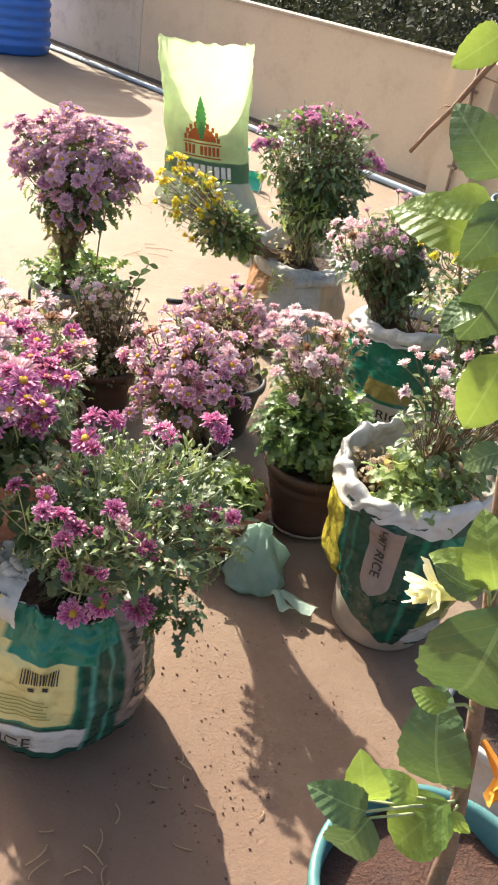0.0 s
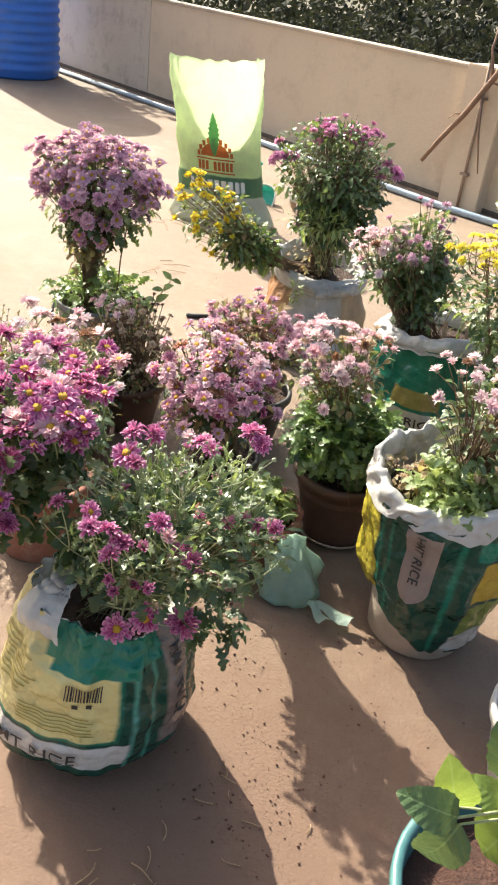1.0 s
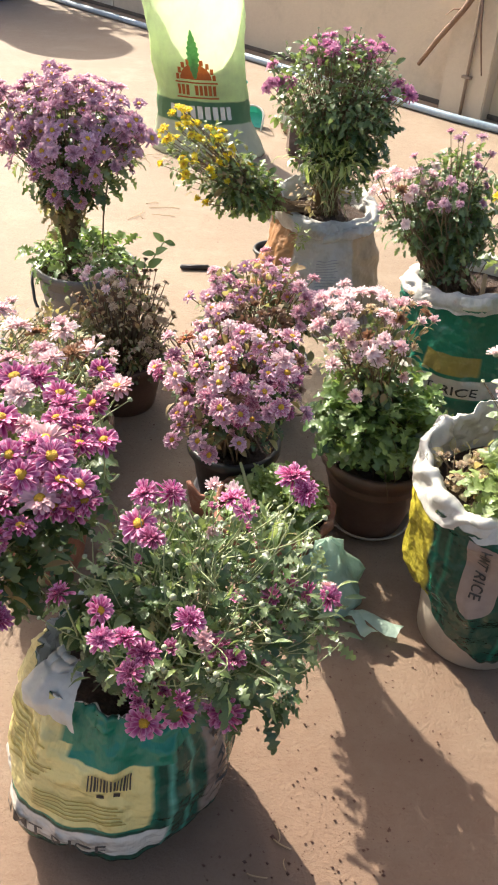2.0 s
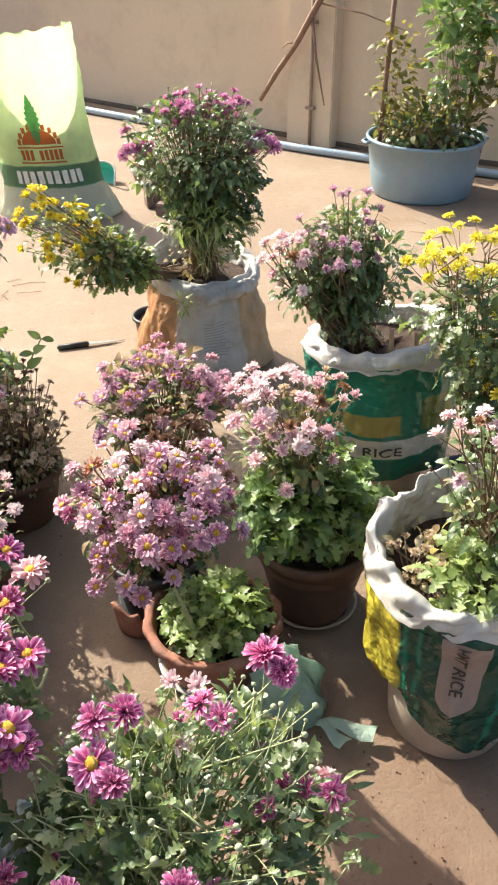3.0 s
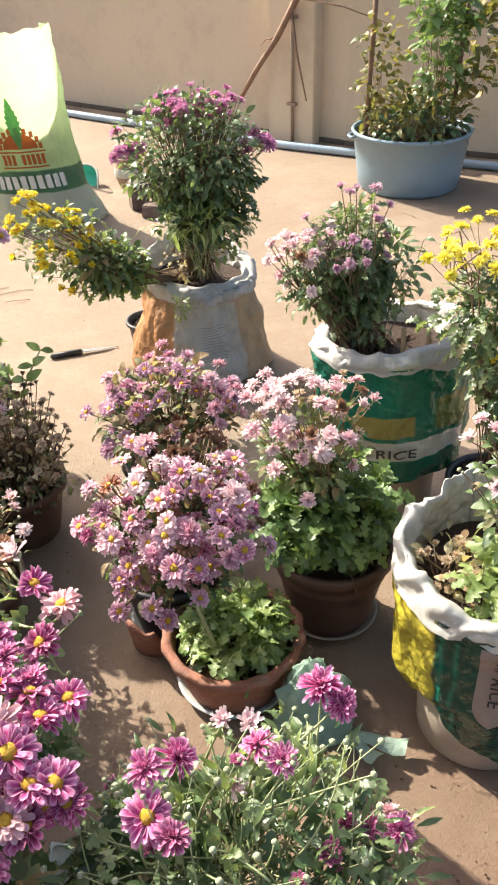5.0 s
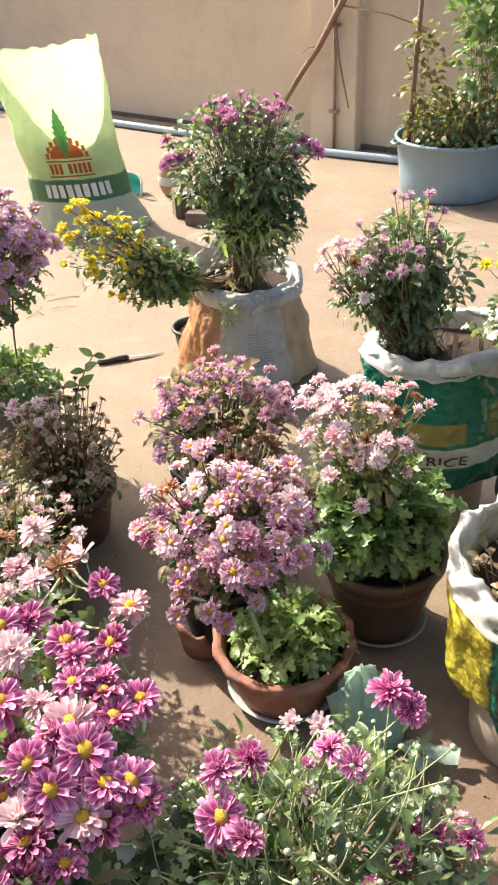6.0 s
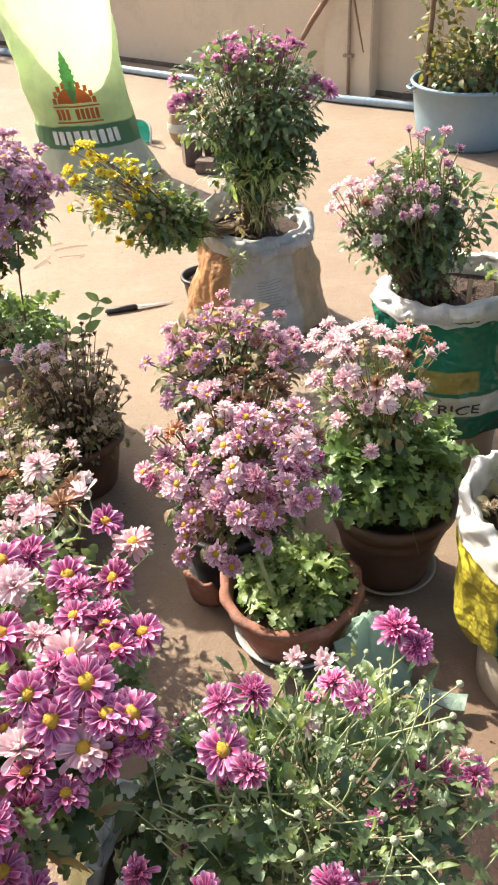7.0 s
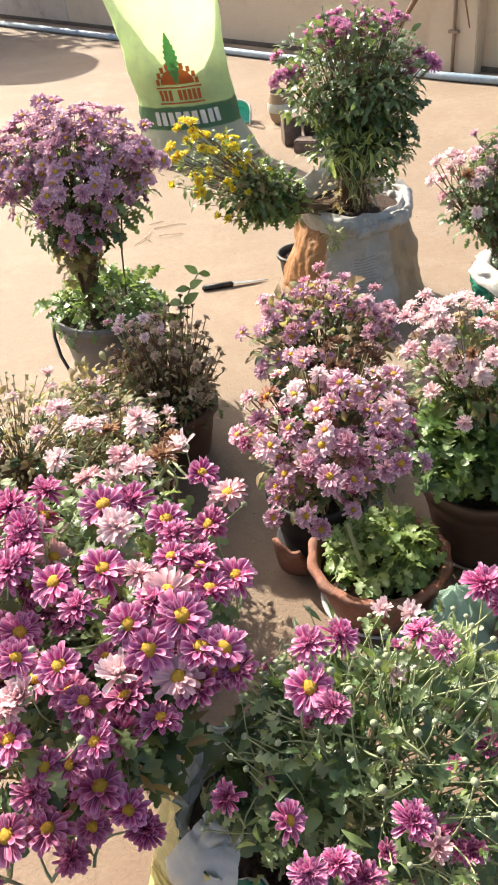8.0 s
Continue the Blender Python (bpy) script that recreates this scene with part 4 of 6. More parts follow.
def bars(owner, at, u0, u1, v0, v1, rows, material, seed, name="printed_line"):
    """Small print too fine to read: bars of its size."""
    rng = random.Random(seed)
    for k in range(rows):
        v = v0 + (v1 - v0) * (k + 0.5) / rows
        h = (v1 - v0) / rows * 0.16
        patch(owner, name, at, u0, u1 - rng.uniform(0, 0.25) * (u1 - u0), v - h, v + h, material, 0.002, 10, 1)


# front rice sack with the magenta chrysanthemum
def rice_sack_a():
    ob = thing("potted_chrysanthemum", (-0.305, 1.49, 0), "magenta chrysanthemum full of buds growing in a green rice sack", "potted plant")
    part("bucket", lathe([(0.01, 0.0), (0.142, 0.0), (0.15, 0.01), (0.155, 0.1), (0.14, 0.1)], 40), PLATE_WHITE, ob, "pale bucket foot under the sack")
    at = skin([(0, 0.165, 0.03), (0.06, 0.196, 0.035), (0.2, 0.208, 0.09), (0.4, 0.208, 0.17), (0.7, 0.190, 0.285), (0.9, 0.162, 0.355), (1.0, 0.150, 0.395), (1.08, 0.140, 0.375), (1.4, 0.13, 0.29)], 0.025, 0.012, 2.0, (1.0, 0.92), (0.09, 0.0), 4.4)
    sack = part("sack", skin_mesh(at), RICE_A, ob, "crumpled green and yellow woven rice sack")
    lettering(sack, "HMT RICE", at, 0.345, 0.175, 0.046, 1.3, 0.40, INK)
    lettering(sack, "HMT RICE", at, 0.672, 0.86, 0.042, 1.3, 0.40, INK, True)
    bars(sack, at, 0.40, 0.56, 0.37, 0.49, 6, GOLD_INK, 5)
    bars(sack, at, 0.29, 0.42, 0.50, 0.78, 9, GOLD_INK, 6)
    for k in range(14):
        patch(sack, "barcode_bar", at, 0.478 + k * 0.0045, 0.4798 + k * 0.0045 + (k % 3) * 0.0006, 0.60, 0.70, INK, 0.002, 1, 4)
    for u in (0.497, 0.52):
        patch(sack, "printed_mark", at, u - 0.005, u + 0.005, 0.545, 0.575, INK, 0.002, 2, 2)
    soil_in(ob, 0.14, 0.325, at=(0.035, 0))
    flap = skin([(0, 0.15, 0.33), (0.4, 0.148, 0.39), (0.7, 0.12, 0.425), (1.0, 0.085, 0.45), (1.4, 0.06, 0.45)], 0.0, 0.012, 8.0, (1, 1), (0.04, 0))
    patch(ob, "sack_flap", flap, 0.33, 0.46, 0.2, 1.05, SACK_WHITE, 0.004, 28, 24, "torn white flap of the sack", lambda a, b: (0.5 + (a - 0.5) * (1 - 0.3 * b), b))
    return ob


rs_a = rice_sack_a()
crown = (0.175, -0.12, 0.67, 0.20, 0.17, 0.125)
grow(rs_a, (0.04, 0.0, 0.35), 11,
     [((x + 0.02, y, z, 0.022, 0.022, 0.015), n, size * 0.88, petals, kinds, 0.028, 0.1) for x, y, z, n, size, petals, kinds in (
         (0.083, -0.085, 0.81, 2, 0.027, PINK_HOT, ["double"]), (0.065, -0.125, 0.785, 1, 0.031, PINK_HOT, ["daisy"]), (0.085, -0.155, 0.785, 1, 0.026, PINK_SHADE, ["double"]),
         (0.135, -0.075, 0.74, 1, 0.024, BLUSH, ["half"]), (0.195, -0.09, 0.808, 3, 0.026, PINK_HOT, ["double"]), (0.264, -0.015, 0.80, 2, 0.031, PINK_HOT, ["double"]), (0.17, -0.02, 0.775, 2, 0.022, BLUSH, ["half"]),
         (0.26, -0.113, 0.685, 2, 0.023, PINK_SHADE, ["half"]), (0.325, -0.106, 0.68, 3, 0.023, PINK_HOT, ["double", "half"]), (0.02, -0.23, 0.745, 1, 0.027, PINK_HOT, ["daisy"]),
         (0.06, -0.284, 0.752, 2, 0.027, PINK_HOT, ["double"]), (0.098, -0.292, 0.735, 2, 0.027, PINK_SHADE, ["double"]), (0.15, -0.25, 0.745, 4, 0.025, PINK_HOT, ["double", "half"]),
         (0.195, -0.233, 0.69, 2, 0.024, PINK_SHADE, ["half", "double"]), (-0.019, -0.20, 0.72, 1, 0.025, PINK_SHADE, ["double"]), (0.22, -0.20, 0.62, 3, 0.018, PINK_HOT, ["half"]), (0.10, -0.26, 0.63, 2, 0.019, PINK_SHADE, ["half"]))]
     + [((0.17, -0.13, 0.64, 0.19, 0.17, 0.15), 12, 0.016, PINK_HOT, ["half"], 0.05, -0.2)],
     [(crown, 300, 0.024, LEAF_MID, LOBED, 110), ((0.175, -0.11, 0.635, 0.17, 0.14, 0.085), 380, 0.036, LEAF_DARK, LOBED, 80), ((0.05, -0.05, 0.52, 0.09, 0.06, 0.06), 70, 0.055, LEAF_DARK, LOBED, 50),
      ((0.18, -0.12, 0.675, 0.19, 0.17, 0.12), 230, 0.026, LEAF_GREY, NARROW, 110), ((0.18, -0.12, 0.69, 0.18, 0.16, 0.11), 110, 0.026, LEAF_FRESH, NARROW, 60), ((0.16, -0.12, 0.68, 0.19, 0.17, 0.11), 18, 0.034, LEAF_GREY, OVAL, 18), ((0.275, -0.12, 0.47, 0.04, 0.04, 0.075), 44, 0.036, LEAF_DARK, LOBED, 30)],
     stem_r=0.0017, buds=115, bud_blob=(0.175, -0.12, 0.675, 0.185, 0.17, 0.14), own=True, bunch=0.0)


# three open blooms that hang over its front
rng = random.Random(19)
for at, kind, petals in (((0.10, -0.195, 0.475), "daisy", PINK_HOT), ((0.150, -0.195, 0.51), "daisy", PINK_HOT), ((0.215, -0.19, 0.51), "double", PINK_SHADE)):
    flower(rs_a, at, (rng.uniform(-0.2, 0.1), -0.8, 0.6), 0.033, petals, kind, rng)
    part("stem", tube(bmesh.new(), bend((at[0] + 0.03, -0.03, 0.46), (at[0], at[1] * 0.6, at[2] + 0.06), Vector(at) + Vector((0, 0.012, -0.006)), 6), 0.0019, 5), STEM_GREEN, rs_a)


# rice sack beside it, round a bucket
def rice_sack_b():
    ob = thing("potted_chrysanthemum", (0.475, 1.965, 0), "young chrysanthemum with pale pink blooms in a green rice sack", "potted plant")
    part("bucket", lathe([(0.01, 0.0), (0.122, 0.0), (0.13, 0.01), (0.146, 0.25), (0.136, 0.25)], 40), BUCKET_BEIGE, ob, "pale bucket showing under the sack")
    prof = [(0, 0.142, 0.03), (0.1, 0.155, 0.05), (0.45, 0.188, 0.22), (0.8, 0.205, 0.42), (0.86, 0.206, 0.45), (0.93, 0.204, 0.49), (1.0, 0.197, 0.53), (1.02, 0.192, 0.528), (1.1, 0.186, 0.475), (1.4, 0.175, 0.38)]
    at = skin(prof, 0.045, 0.011, 5.0, (1, 0.95), (0, 0), 0.9, 0.04, 0.15)
    smooth = skin(prof, 0.045, 0.003, 5.0, (1, 0.95), (0, 0), 0.9, 0.04)
    sack = part("sack", skin_mesh(at), RICE_B, ob, "glossy green rice sack with its white rim rolled out")
    patch(sack, "printed_label", at, 0.406, 0.472, 0.46, 0.88, LABEL_GREY, 0.0018, 14, 30, "grey printed label", lambda a, b: (0.5 + (a - 0.5) * math.sqrt(max(0.02, 1 - (max(0.0, 0.2 - b) / 0.2) ** 2)), b))
    lettering(sack, "HMT RICE", at, 0.428, 0.87, 0.030, 1.2, 0.47, INK, True)
    cuff(sack, smooth, 0.12, 0.60, 0.87, 0.06, 0.014, SACK_WHITE, 11.0, "loose crumpled white lining turned out over the rim")
    soil_in(ob, 0.17, 0.43)
    return ob


rs_b = rice_sack_b()
grow(rs_b, (0.02, 0.0, 0.44), 21,
     [((0.0, -0.06, 0.77, 0.15, 0.1, 0.06), 20, 0.019, BLUSH, ["half", "double"], 0.028, -0.3), ((0.12, -0.02, 0.80, 0.12, 0.1, 0.10), 16, 0.022, PINK_PALE, ["half", "double"], 0.035, -0.4)],
     [((0.05, -0.01, 0.63, 0.13, 0.11, 0.16), 330, 0.03, LEAF_GREY, OVAL, 70), ((0.05, -0.01, 0.60, 0.12, 0.10, 0.14), 120, 0.03, LEAF_DRY, OVAL, 20)], stems=STEM_BROWN, stem_r=0.002, buds=30, bud_blob=(0.03, -0.04, 0.70, 0.16, 0.12, 0.14))
grow(rs_b, (-0.10, 0.03, 0.42), 23, [((-0.11, 0.0, 0.47, 0.08, 0.09, 0.05), 24, 0.013, DRY_BLOOM, ["half", "double"], 0.018, -0.2)], [((-0.10, 0.02, 0.45, 0.09, 0.1, 0.05), 90, 0.03, LEAF_WITHER, OVAL, 20)], stems=STEM_BROWN)
grow(rs_b, (0.0, -0.08, 0.44), 22, [], [((-0.01, -0.09, 0.505, 0.105, 0.075, 0.065), 230, 0.044, LEAF_FRESH, LOBED, 120)])


# rice sack on a beige can, with the mauve chrysanthemum
def rice_sack_c():
    ob = thing("potted_chrysanthemum", (0.51, 2.76, 0), "tall mauve chrysanthemum in a rice sack set on a beige can", "potted plant")
    can = part("can", lathe([(0.01, 0.0), (0.115, 0.0), (0.12, 0.008), (0.122, 0.2), (0.125, 0.27), (0.11, 0.27)], 40), BUCKET_BEIGE, ob, "beige plastic can under the sack")
    can.location = (0.02, 0.0, 0)
    at = skin([(0, 0.16, 0.215), (0.05, 0.195, 0.20), (0.4, 0.208, 0.33), (0.8, 0.205, 0.50), (0.88, 0.205, 0.54), (0.95, 0.215, 0.56), (1.0, 0.20, 0.58), (1.08, 0.18, 0.575), (1.4, 0.165, 0.5)], 0.035, 0.011, 9.0, (1.02, 0.9), (0, 0), 2.2, 0.05)
    smooth = skin([(0, 0.16, 0.215), (0.8, 0.205, 0.50), (0.88, 0.208, 0.54), (0.95, 0.21, 0.56), (1.0, 0.20, 0.58), (1.08, 0.18, 0.575), (1.4, 0.165, 0.5)], 0.035, 0.003, 9.0, (1.02, 0.9), (0, 0), 2.2, 0.05)
    sack = part("sack", skin_mesh(at), RICE_C, ob, "teal green rice sack with grey rolled rim")
    lettering(sack, "HMT RICE", at, 0.335, 0.305, 0.046, 1.26, 0.41, INK)
    cuff(sack, smooth, 0.10, 0.72, 0.90, 0.10, 0.009, CLOTH_GREY, 7.0, "crumpled grey lining turned out over the rim")
    soil_in(ob, 0.175, 0.52)
    for k, (x, y, tx, ty, h) in enumerate(((0.08, -0.08, 0.12, -0.1, 0.13), (0.10, -0.06, 0.17, -0.03, 0.15), (-0.02, -0.12, -0.03, -0.13, 0.12), (0.06, -0.10, 0.04, -0.12, 0.1))):
        part("stake", tube(bmesh.new(), [(x, y, 0.5), (tx, ty, 0.52 + h)], [0.007, 0.006], 6), STRAW, ob, "cut dry stick")
    return ob


rs_c = rice_sack_c()
grow(rs_c, (-0.09, 0.0, 0.53), 31,
     [((-0.25, -0.04, 0.80, 0.09, 0.09, 0.10), 36, 0.0205, BLUSH, ["half", "double"], 0.027, -0.5), ((-0.15, -0.06, 0.83, 0.10, 0.1, 0.12), 30, 0.016, MAUVE, ["double", "half"], 0.034, -0.3)],
     [((-0.14, -0.01, 0.765, 0.10, 0.10, 0.15), 620, 0.028, LEAF_GREY, LOBED, 110), ((-0.08, -0.01, 0.68, 0.075, 0.08, 0.11), 170, 0.032, LEAF_MID, LOBED, 60), ((-0.11, 0.0, 0.70, 0.08, 0.08, 0.13), 280, 0.034, LEAF_DARK, LOBED, 20), ((-0.23, -0.03, 0.74, 0.075, 0.08, 0.10), 220, 0.026, LEAF_GREY, LOBED, 30), ((-0.03, -0.01, 0.75, 0.08, 0.08, 0.10), 150, 0.032, LEAF_GREY, OVAL, 60)], stems=STEM_BROWN, stem_r=0.002)


# old pale sack with the tall chrysanthemum
def old_sack():
    ob = thing("potted_chrysanthemum", (0.085, 3.74, 0), "tall bushy chrysanthemum with few purple blooms in an old pale sack", "potted plant")
    at = skin([(0, 0.23, 0.0), (0.08, 0.262, 0.02), (0.4, 0.235, 0.16), (0.8, 0.195, 0.33), (0.9, 0.20, 0.36), (0.95, 0.212, 0.39), (1.0, 0.20, 0.42), (1.08, 0.175, 0.41), (1.4, 0.16, 0.34)], 0.05, 0.014, 14.0, (1.0, 0.9), (0, 0), -0.3, 0.06)
    smooth = skin([(0, 0.23, 0.0), (0.8, 0.198, 0.33), (0.9, 0.202, 0.36), (0.95, 0.208, 0.39), (1.0, 0.20, 0.42), (1.08, 0.175, 0.41), (1.4, 0.16, 0.34)], 0.05, 0.003, 14.0, (1.0, 0.9), (0, 0), -0.3, 0.06)
    sack = part("sack", skin_mesh(at), OLD_SACK, ob, "dirty white and brown woven sack with twisted rim")
    bars(sack, at, 0.49, 0.56, 0.3, 0.6, 12, FADED_INK, 9)
    cuff(sack, smooth, 0.20, 0.80, 0.86, 0.11, 0.012, CLOTH_GREY, 3.0, "dirty grey sackcloth folded out over the rim")
    rolled(sack, at, 0.50, 0.70, 0.90, 1.02, 0.022, CLOTH_GREY, 3.0, label="dirty grey cloth twist")
    soil_in(ob, 0.17, 0.37)
    return ob


sack4 = old_sack()
grow(sack4, (0.0, -0.04, 0.38), 41,
     [((0.0, -0.12, 0.90, 0.20, 0.17, 0.13), 54, 0.024, PURPLE, ["double", "half"], 0.027, 0.45), ((0.22, -0.14, 0.82, 0.05, 0.05, 0.06), 6, 0.03, PURPLE, ["double"], 0.03, 0.0), ((-0.22, -0.1, 0.86, 0.05, 0.05, 0.06), 5, 0.028, PURPLE, ["double"], 0.03, 0.0)],
     [((0.0, -0.1, 0.83, 0.225, 0.19, 0.185), 1500, 0.033, LEAF_GREY, OVAL, 120), ((0.05, -0.1, 0.70, 0.17, 0.14, 0.12), 420, 0.042, LEAF_DARK, LOBED, 40), ((0.0, -0.11, 0.47, 0.11, 0.09, 0.075), 110, 0.02, STEM_BROWN, OVAL, 40), ((-0.02, -0.12, 0.47, 0.10, 0.08, 0.07), 40, 0.024, LEAF_WITHER, OVAL, 20), ((0.0, -0.12, 0.60, 0.14, 0.10, 0.07), 200, 0.034, LEAF_DARK, OVAL, 20), ((0.06, -0.12, 0.58, 0.12, 0.10, 0.10), 260, 0.036, LEAF_MID, LOBED, 60)],
     stems=STEM_BROWN, hub=(0.0, -0.09, 0.62), spread=0.022, buds=60, bud_blob=(0.0, -0.11, 0.85, 0.21, 0.175, 0.165), bunch=0.75)
grow(sack4, (0.0, -0.10, 0.40), 42, [], [((-0.01, -0.25, 0.65, 0.14, 0.05, 0.045), 130, 0.05, LEAF_FRESH, NARROW, 120)])
grow(sack4, (-0.085, -0.20, 0.31), 44, [], [((-0.085, -0.225, 0.345, 0.025, 0.015, 0.045), 40, 0.028, LEAF_FRESH, NARROW, 40)], spread=0.004)
# its yellow-flowered branch that hangs over the edge
grow(sack4, (-0.08, -0.06, 0.40), 43,
     [((-0.50, -0.28, 0.66, 0.12, 0.1, 0.12), 40, 0.022, YELLOW, ["half", "daisy"], 0.03, -0.9), ((-0.40, -0.28, 0.56, 0.10, 0.08, 0.13), 12, 0.02, YELLOW, ["half"], 0.04, -0.9)],
     [((-0.27, -0.20, 0.49, 0.11, 0.09, 0.08), 260, 0.036, LEAF_LUSH, LOBED, 100), ((-0.45, -0.27, 0.62, 0.13, 0.11, 0.12), 240, 0.03, LEAF_MID, OVAL, 80), ((-0.34, -0.25, 0.54, 0.12, 0.1, 0.10), 190, 0.032, LEAF_MID, LOBED, 60), ((-0.36, -0.25, 0.56, 0.13, 0.1, 0.12), 90, 0.034, LEAF_DRY, OVAL, 20), ((-0.32, -0.22, 0.51, 0.11, 0.09, 0.09), 170, 0.04, LEAF_DARK, OVAL, 0)],
     stems=STEM_BROWN, hub=(-0.2, -0.18, 0.42))
part("cut_stem", tube(bmesh.new(), [(-0.1, -0.1, 0.36), (-0.17, -0.16, 0.45), (-0.20, -0.18, 0.53)], [0.016, 0.014, 0.012], 8), BARK, sack4, "sawn-off woody stem")


# tall lime fertiliser sack
def lime_sack():
    ob = thing("standing_sack", (-0.565, 5.62, 0), "tall lime green woven sack standing open, half full", "sack")
    prof = [(0, 0.33, 0.0), (0.04, 0.345, 0.02), (0.12, 0.305, 0.10), (0.22, 0.275, 0.20), (0.38, 0.262, 0.36), (0.7, 0.275, 0.68), (1.0, 0.288, 0.98), (1.02, 0.281, 0.975), (1.4, 0.275, 0.6)]
    at = skin(prof, 0.012, 0.012, 21.0, (1.0, 0.55), (-0.14, 0.02), 1.0, 0.0, 0.0, 0.24, 0.45)
    sack = part("sack", skin_mesh(at, 1.01, 96, 56), LIME_SACK, ob)
    # emblem and lines of print as plain shapes
    for k in range(9):
        a = radians(10 + 20 * k)
        patch(sack, "emblem_ray", at, 0.495 + 0.065 * math.cos(a) - 0.006, 0.495 + 0.065 * math.cos(a) + 0.006, 0.44 + 0.10 * math.sin(a) - 0.015, 0.44 + 0.10 * math.sin(a) + 0.015, ORANGE_INK, 0.003, 2, 2)
    patch(sack, "emblem", at, 0.44, 0.55, 0.445, 0.52, ORANGE_INK, 0.003, 12, 4, "", lambda a, b: (0.5 + (a - 0.5) * math.sqrt(max(0.0, 1 - 0.85 * b * b)), b))
    patch(sack, "emblem_leaf", at, 0.470, 0.518, 0.45, 0.70, GREEN_INK, 0.005, 8, 36, "", lambda a, b: (0.5 + (a - 0.5) * (0.08 + 0.92 * math.sin(math.pi * min(1.0, b * 0.98 + 0.02)) * (0.62 + 0.38 * ((b * 9) % 1.0))), b))
    patch(sack, "printed_line", at, 0.42, 0.57, 0.425, 0.433, ORANGE_INK, 0.003, 12, 1)
    patch(sack, "printed_line", at, 0.42, 0.57, 0.345, 0.353, ORANGE_INK, 0.003, 12, 1)
    for k in range(9):
        if k != 3:
            patch(sack, "printed_bar", at, 0.425 + k * 0.0158, 0.436 + k * 0.0158, 0.362, 0.416, ORANGE_INK, 0.003, 2, 3)
    for k in range(9):
        patch(sack, "printed_bar", at, 0.385 + k * 0.026, 0.403 + k * 0.026, 0.235, 0.305, WHITE_INK, 0.003, 3, 3)
    # what fills its lower half
    fill = lathe([(0.01, 0.02), (0.25, 0.02), (0.235, 0.2), (0.225, 0.40), (0.20, 0.46), (0.12, 0.45), (0.01, 0.43)], 40, lambda a, i: (1.0, 0.10 * abs(math.cos(a)) if i >= 3 else 0))
    for v in fill.verts:
        v.co = Vector((v.co.x - 0.14 * v.co.z, v.co.y * 0.46 + 0.02 * v.co.z, v.co.z))
    part("filling", fill, SOIL, ob, "dark compost in the sack")


lime_sack()


# ---- pots ----
def lush_pot():
    ob = thing("potted_chrysanthemum", (0.24, 2.35, 0), "lush green chrysanthemum with pale blooms in a brown plastic pot", "potted plant")
    saucer(ob, 0.118, BUCKET_BEIGE)
    pot(ob, 0.095, 0.145, 0.245, BROWN_POT, 0.01)
    soil_in(ob, 0.135, 0.22)
    grow(ob, (0, 0, 0.22), 51,
         [((-0.085, -0.04, 0.645, 0.14, 0.13, 0.06), 38, 0.0235, BLUSH, ["half", "double", "double"], 0.034, 0.0), ((-0.08, -0.06, 0.55, 0.13, 0.12, 0.08), 10, 0.021, BLUSH, ["half", "double"], 0.05, -0.5), ((-0.07, -0.04, 0.62, 0.14, 0.12, 0.07), 14, 0.017, DRY_BLOOM, ["half", "double"], 0.04, -0.2)],
         [((-0.025, -0.02, 0.365, 0.145, 0.14, 0.085), 640, 0.052, LEAF_LUSH, LOBED, 250), ((-0.01, -0.02, 0.33, 0.13, 0.12, 0.06), 150, 0.055, LEAF_DARK, LOBED, 0), ((-0.07, -0.03, 0.54, 0.11, 0.10, 0.11), 170, 0.028, LEAF_MID, OVAL, 60), ((-0.07, -0.03, 0.55, 0.12, 0.10, 0.11), 150, 0.026, LEAF_DRY, OVAL, 40), ((-0.04, -0.02, 0.46, 0.07, 0.07, 0.07), 90, 0.034, LEAF_DARK, OVAL, 0)], stems=STEM_BROWN, stem_r=0.0017, hub=(-0.05, -0.02, 0.46), spread=0.05)


def wavy_pot():
    ob = thing("potted_chrysanthemum", (-0.03, 2.185, 0), "terracotta pot with wavy rim full of fresh pale green leaves", "potted plant")
    saucer(ob, 0.132, PLATE_WHITE, "plate")
    pot(ob, 0.115, 0.15, 0.155, TERRACOTTA, 0.012, 0.012, "pot", 0.02)
    for v in ob.children[-1].data.vertices:
        v.co.z += 0.008
    soil_in(ob, 0.138, 0.115)
    grow(ob, (0, 0, 0.11), 61, [], [((0.01, -0.005, 0.165, 0.112, 0.11, 0.07), 420, 0.042, LEAF_FRESH, LOBED, 240), ((0.01, 0.0, 0.14, 0.115, 0.11, 0.05), 90, 0.05, LEAF_LUSH, LOBED, 0)])
    part("stake", tube(bmesh.new(), [(-0.03, -0.05, 0.11), (-0.055, -0.09, 0.24), (-0.085, -0.15, 0.40)], [0.006, 0.005, 0.004], 6), STEM_GREEN, ob, "bare green stem")


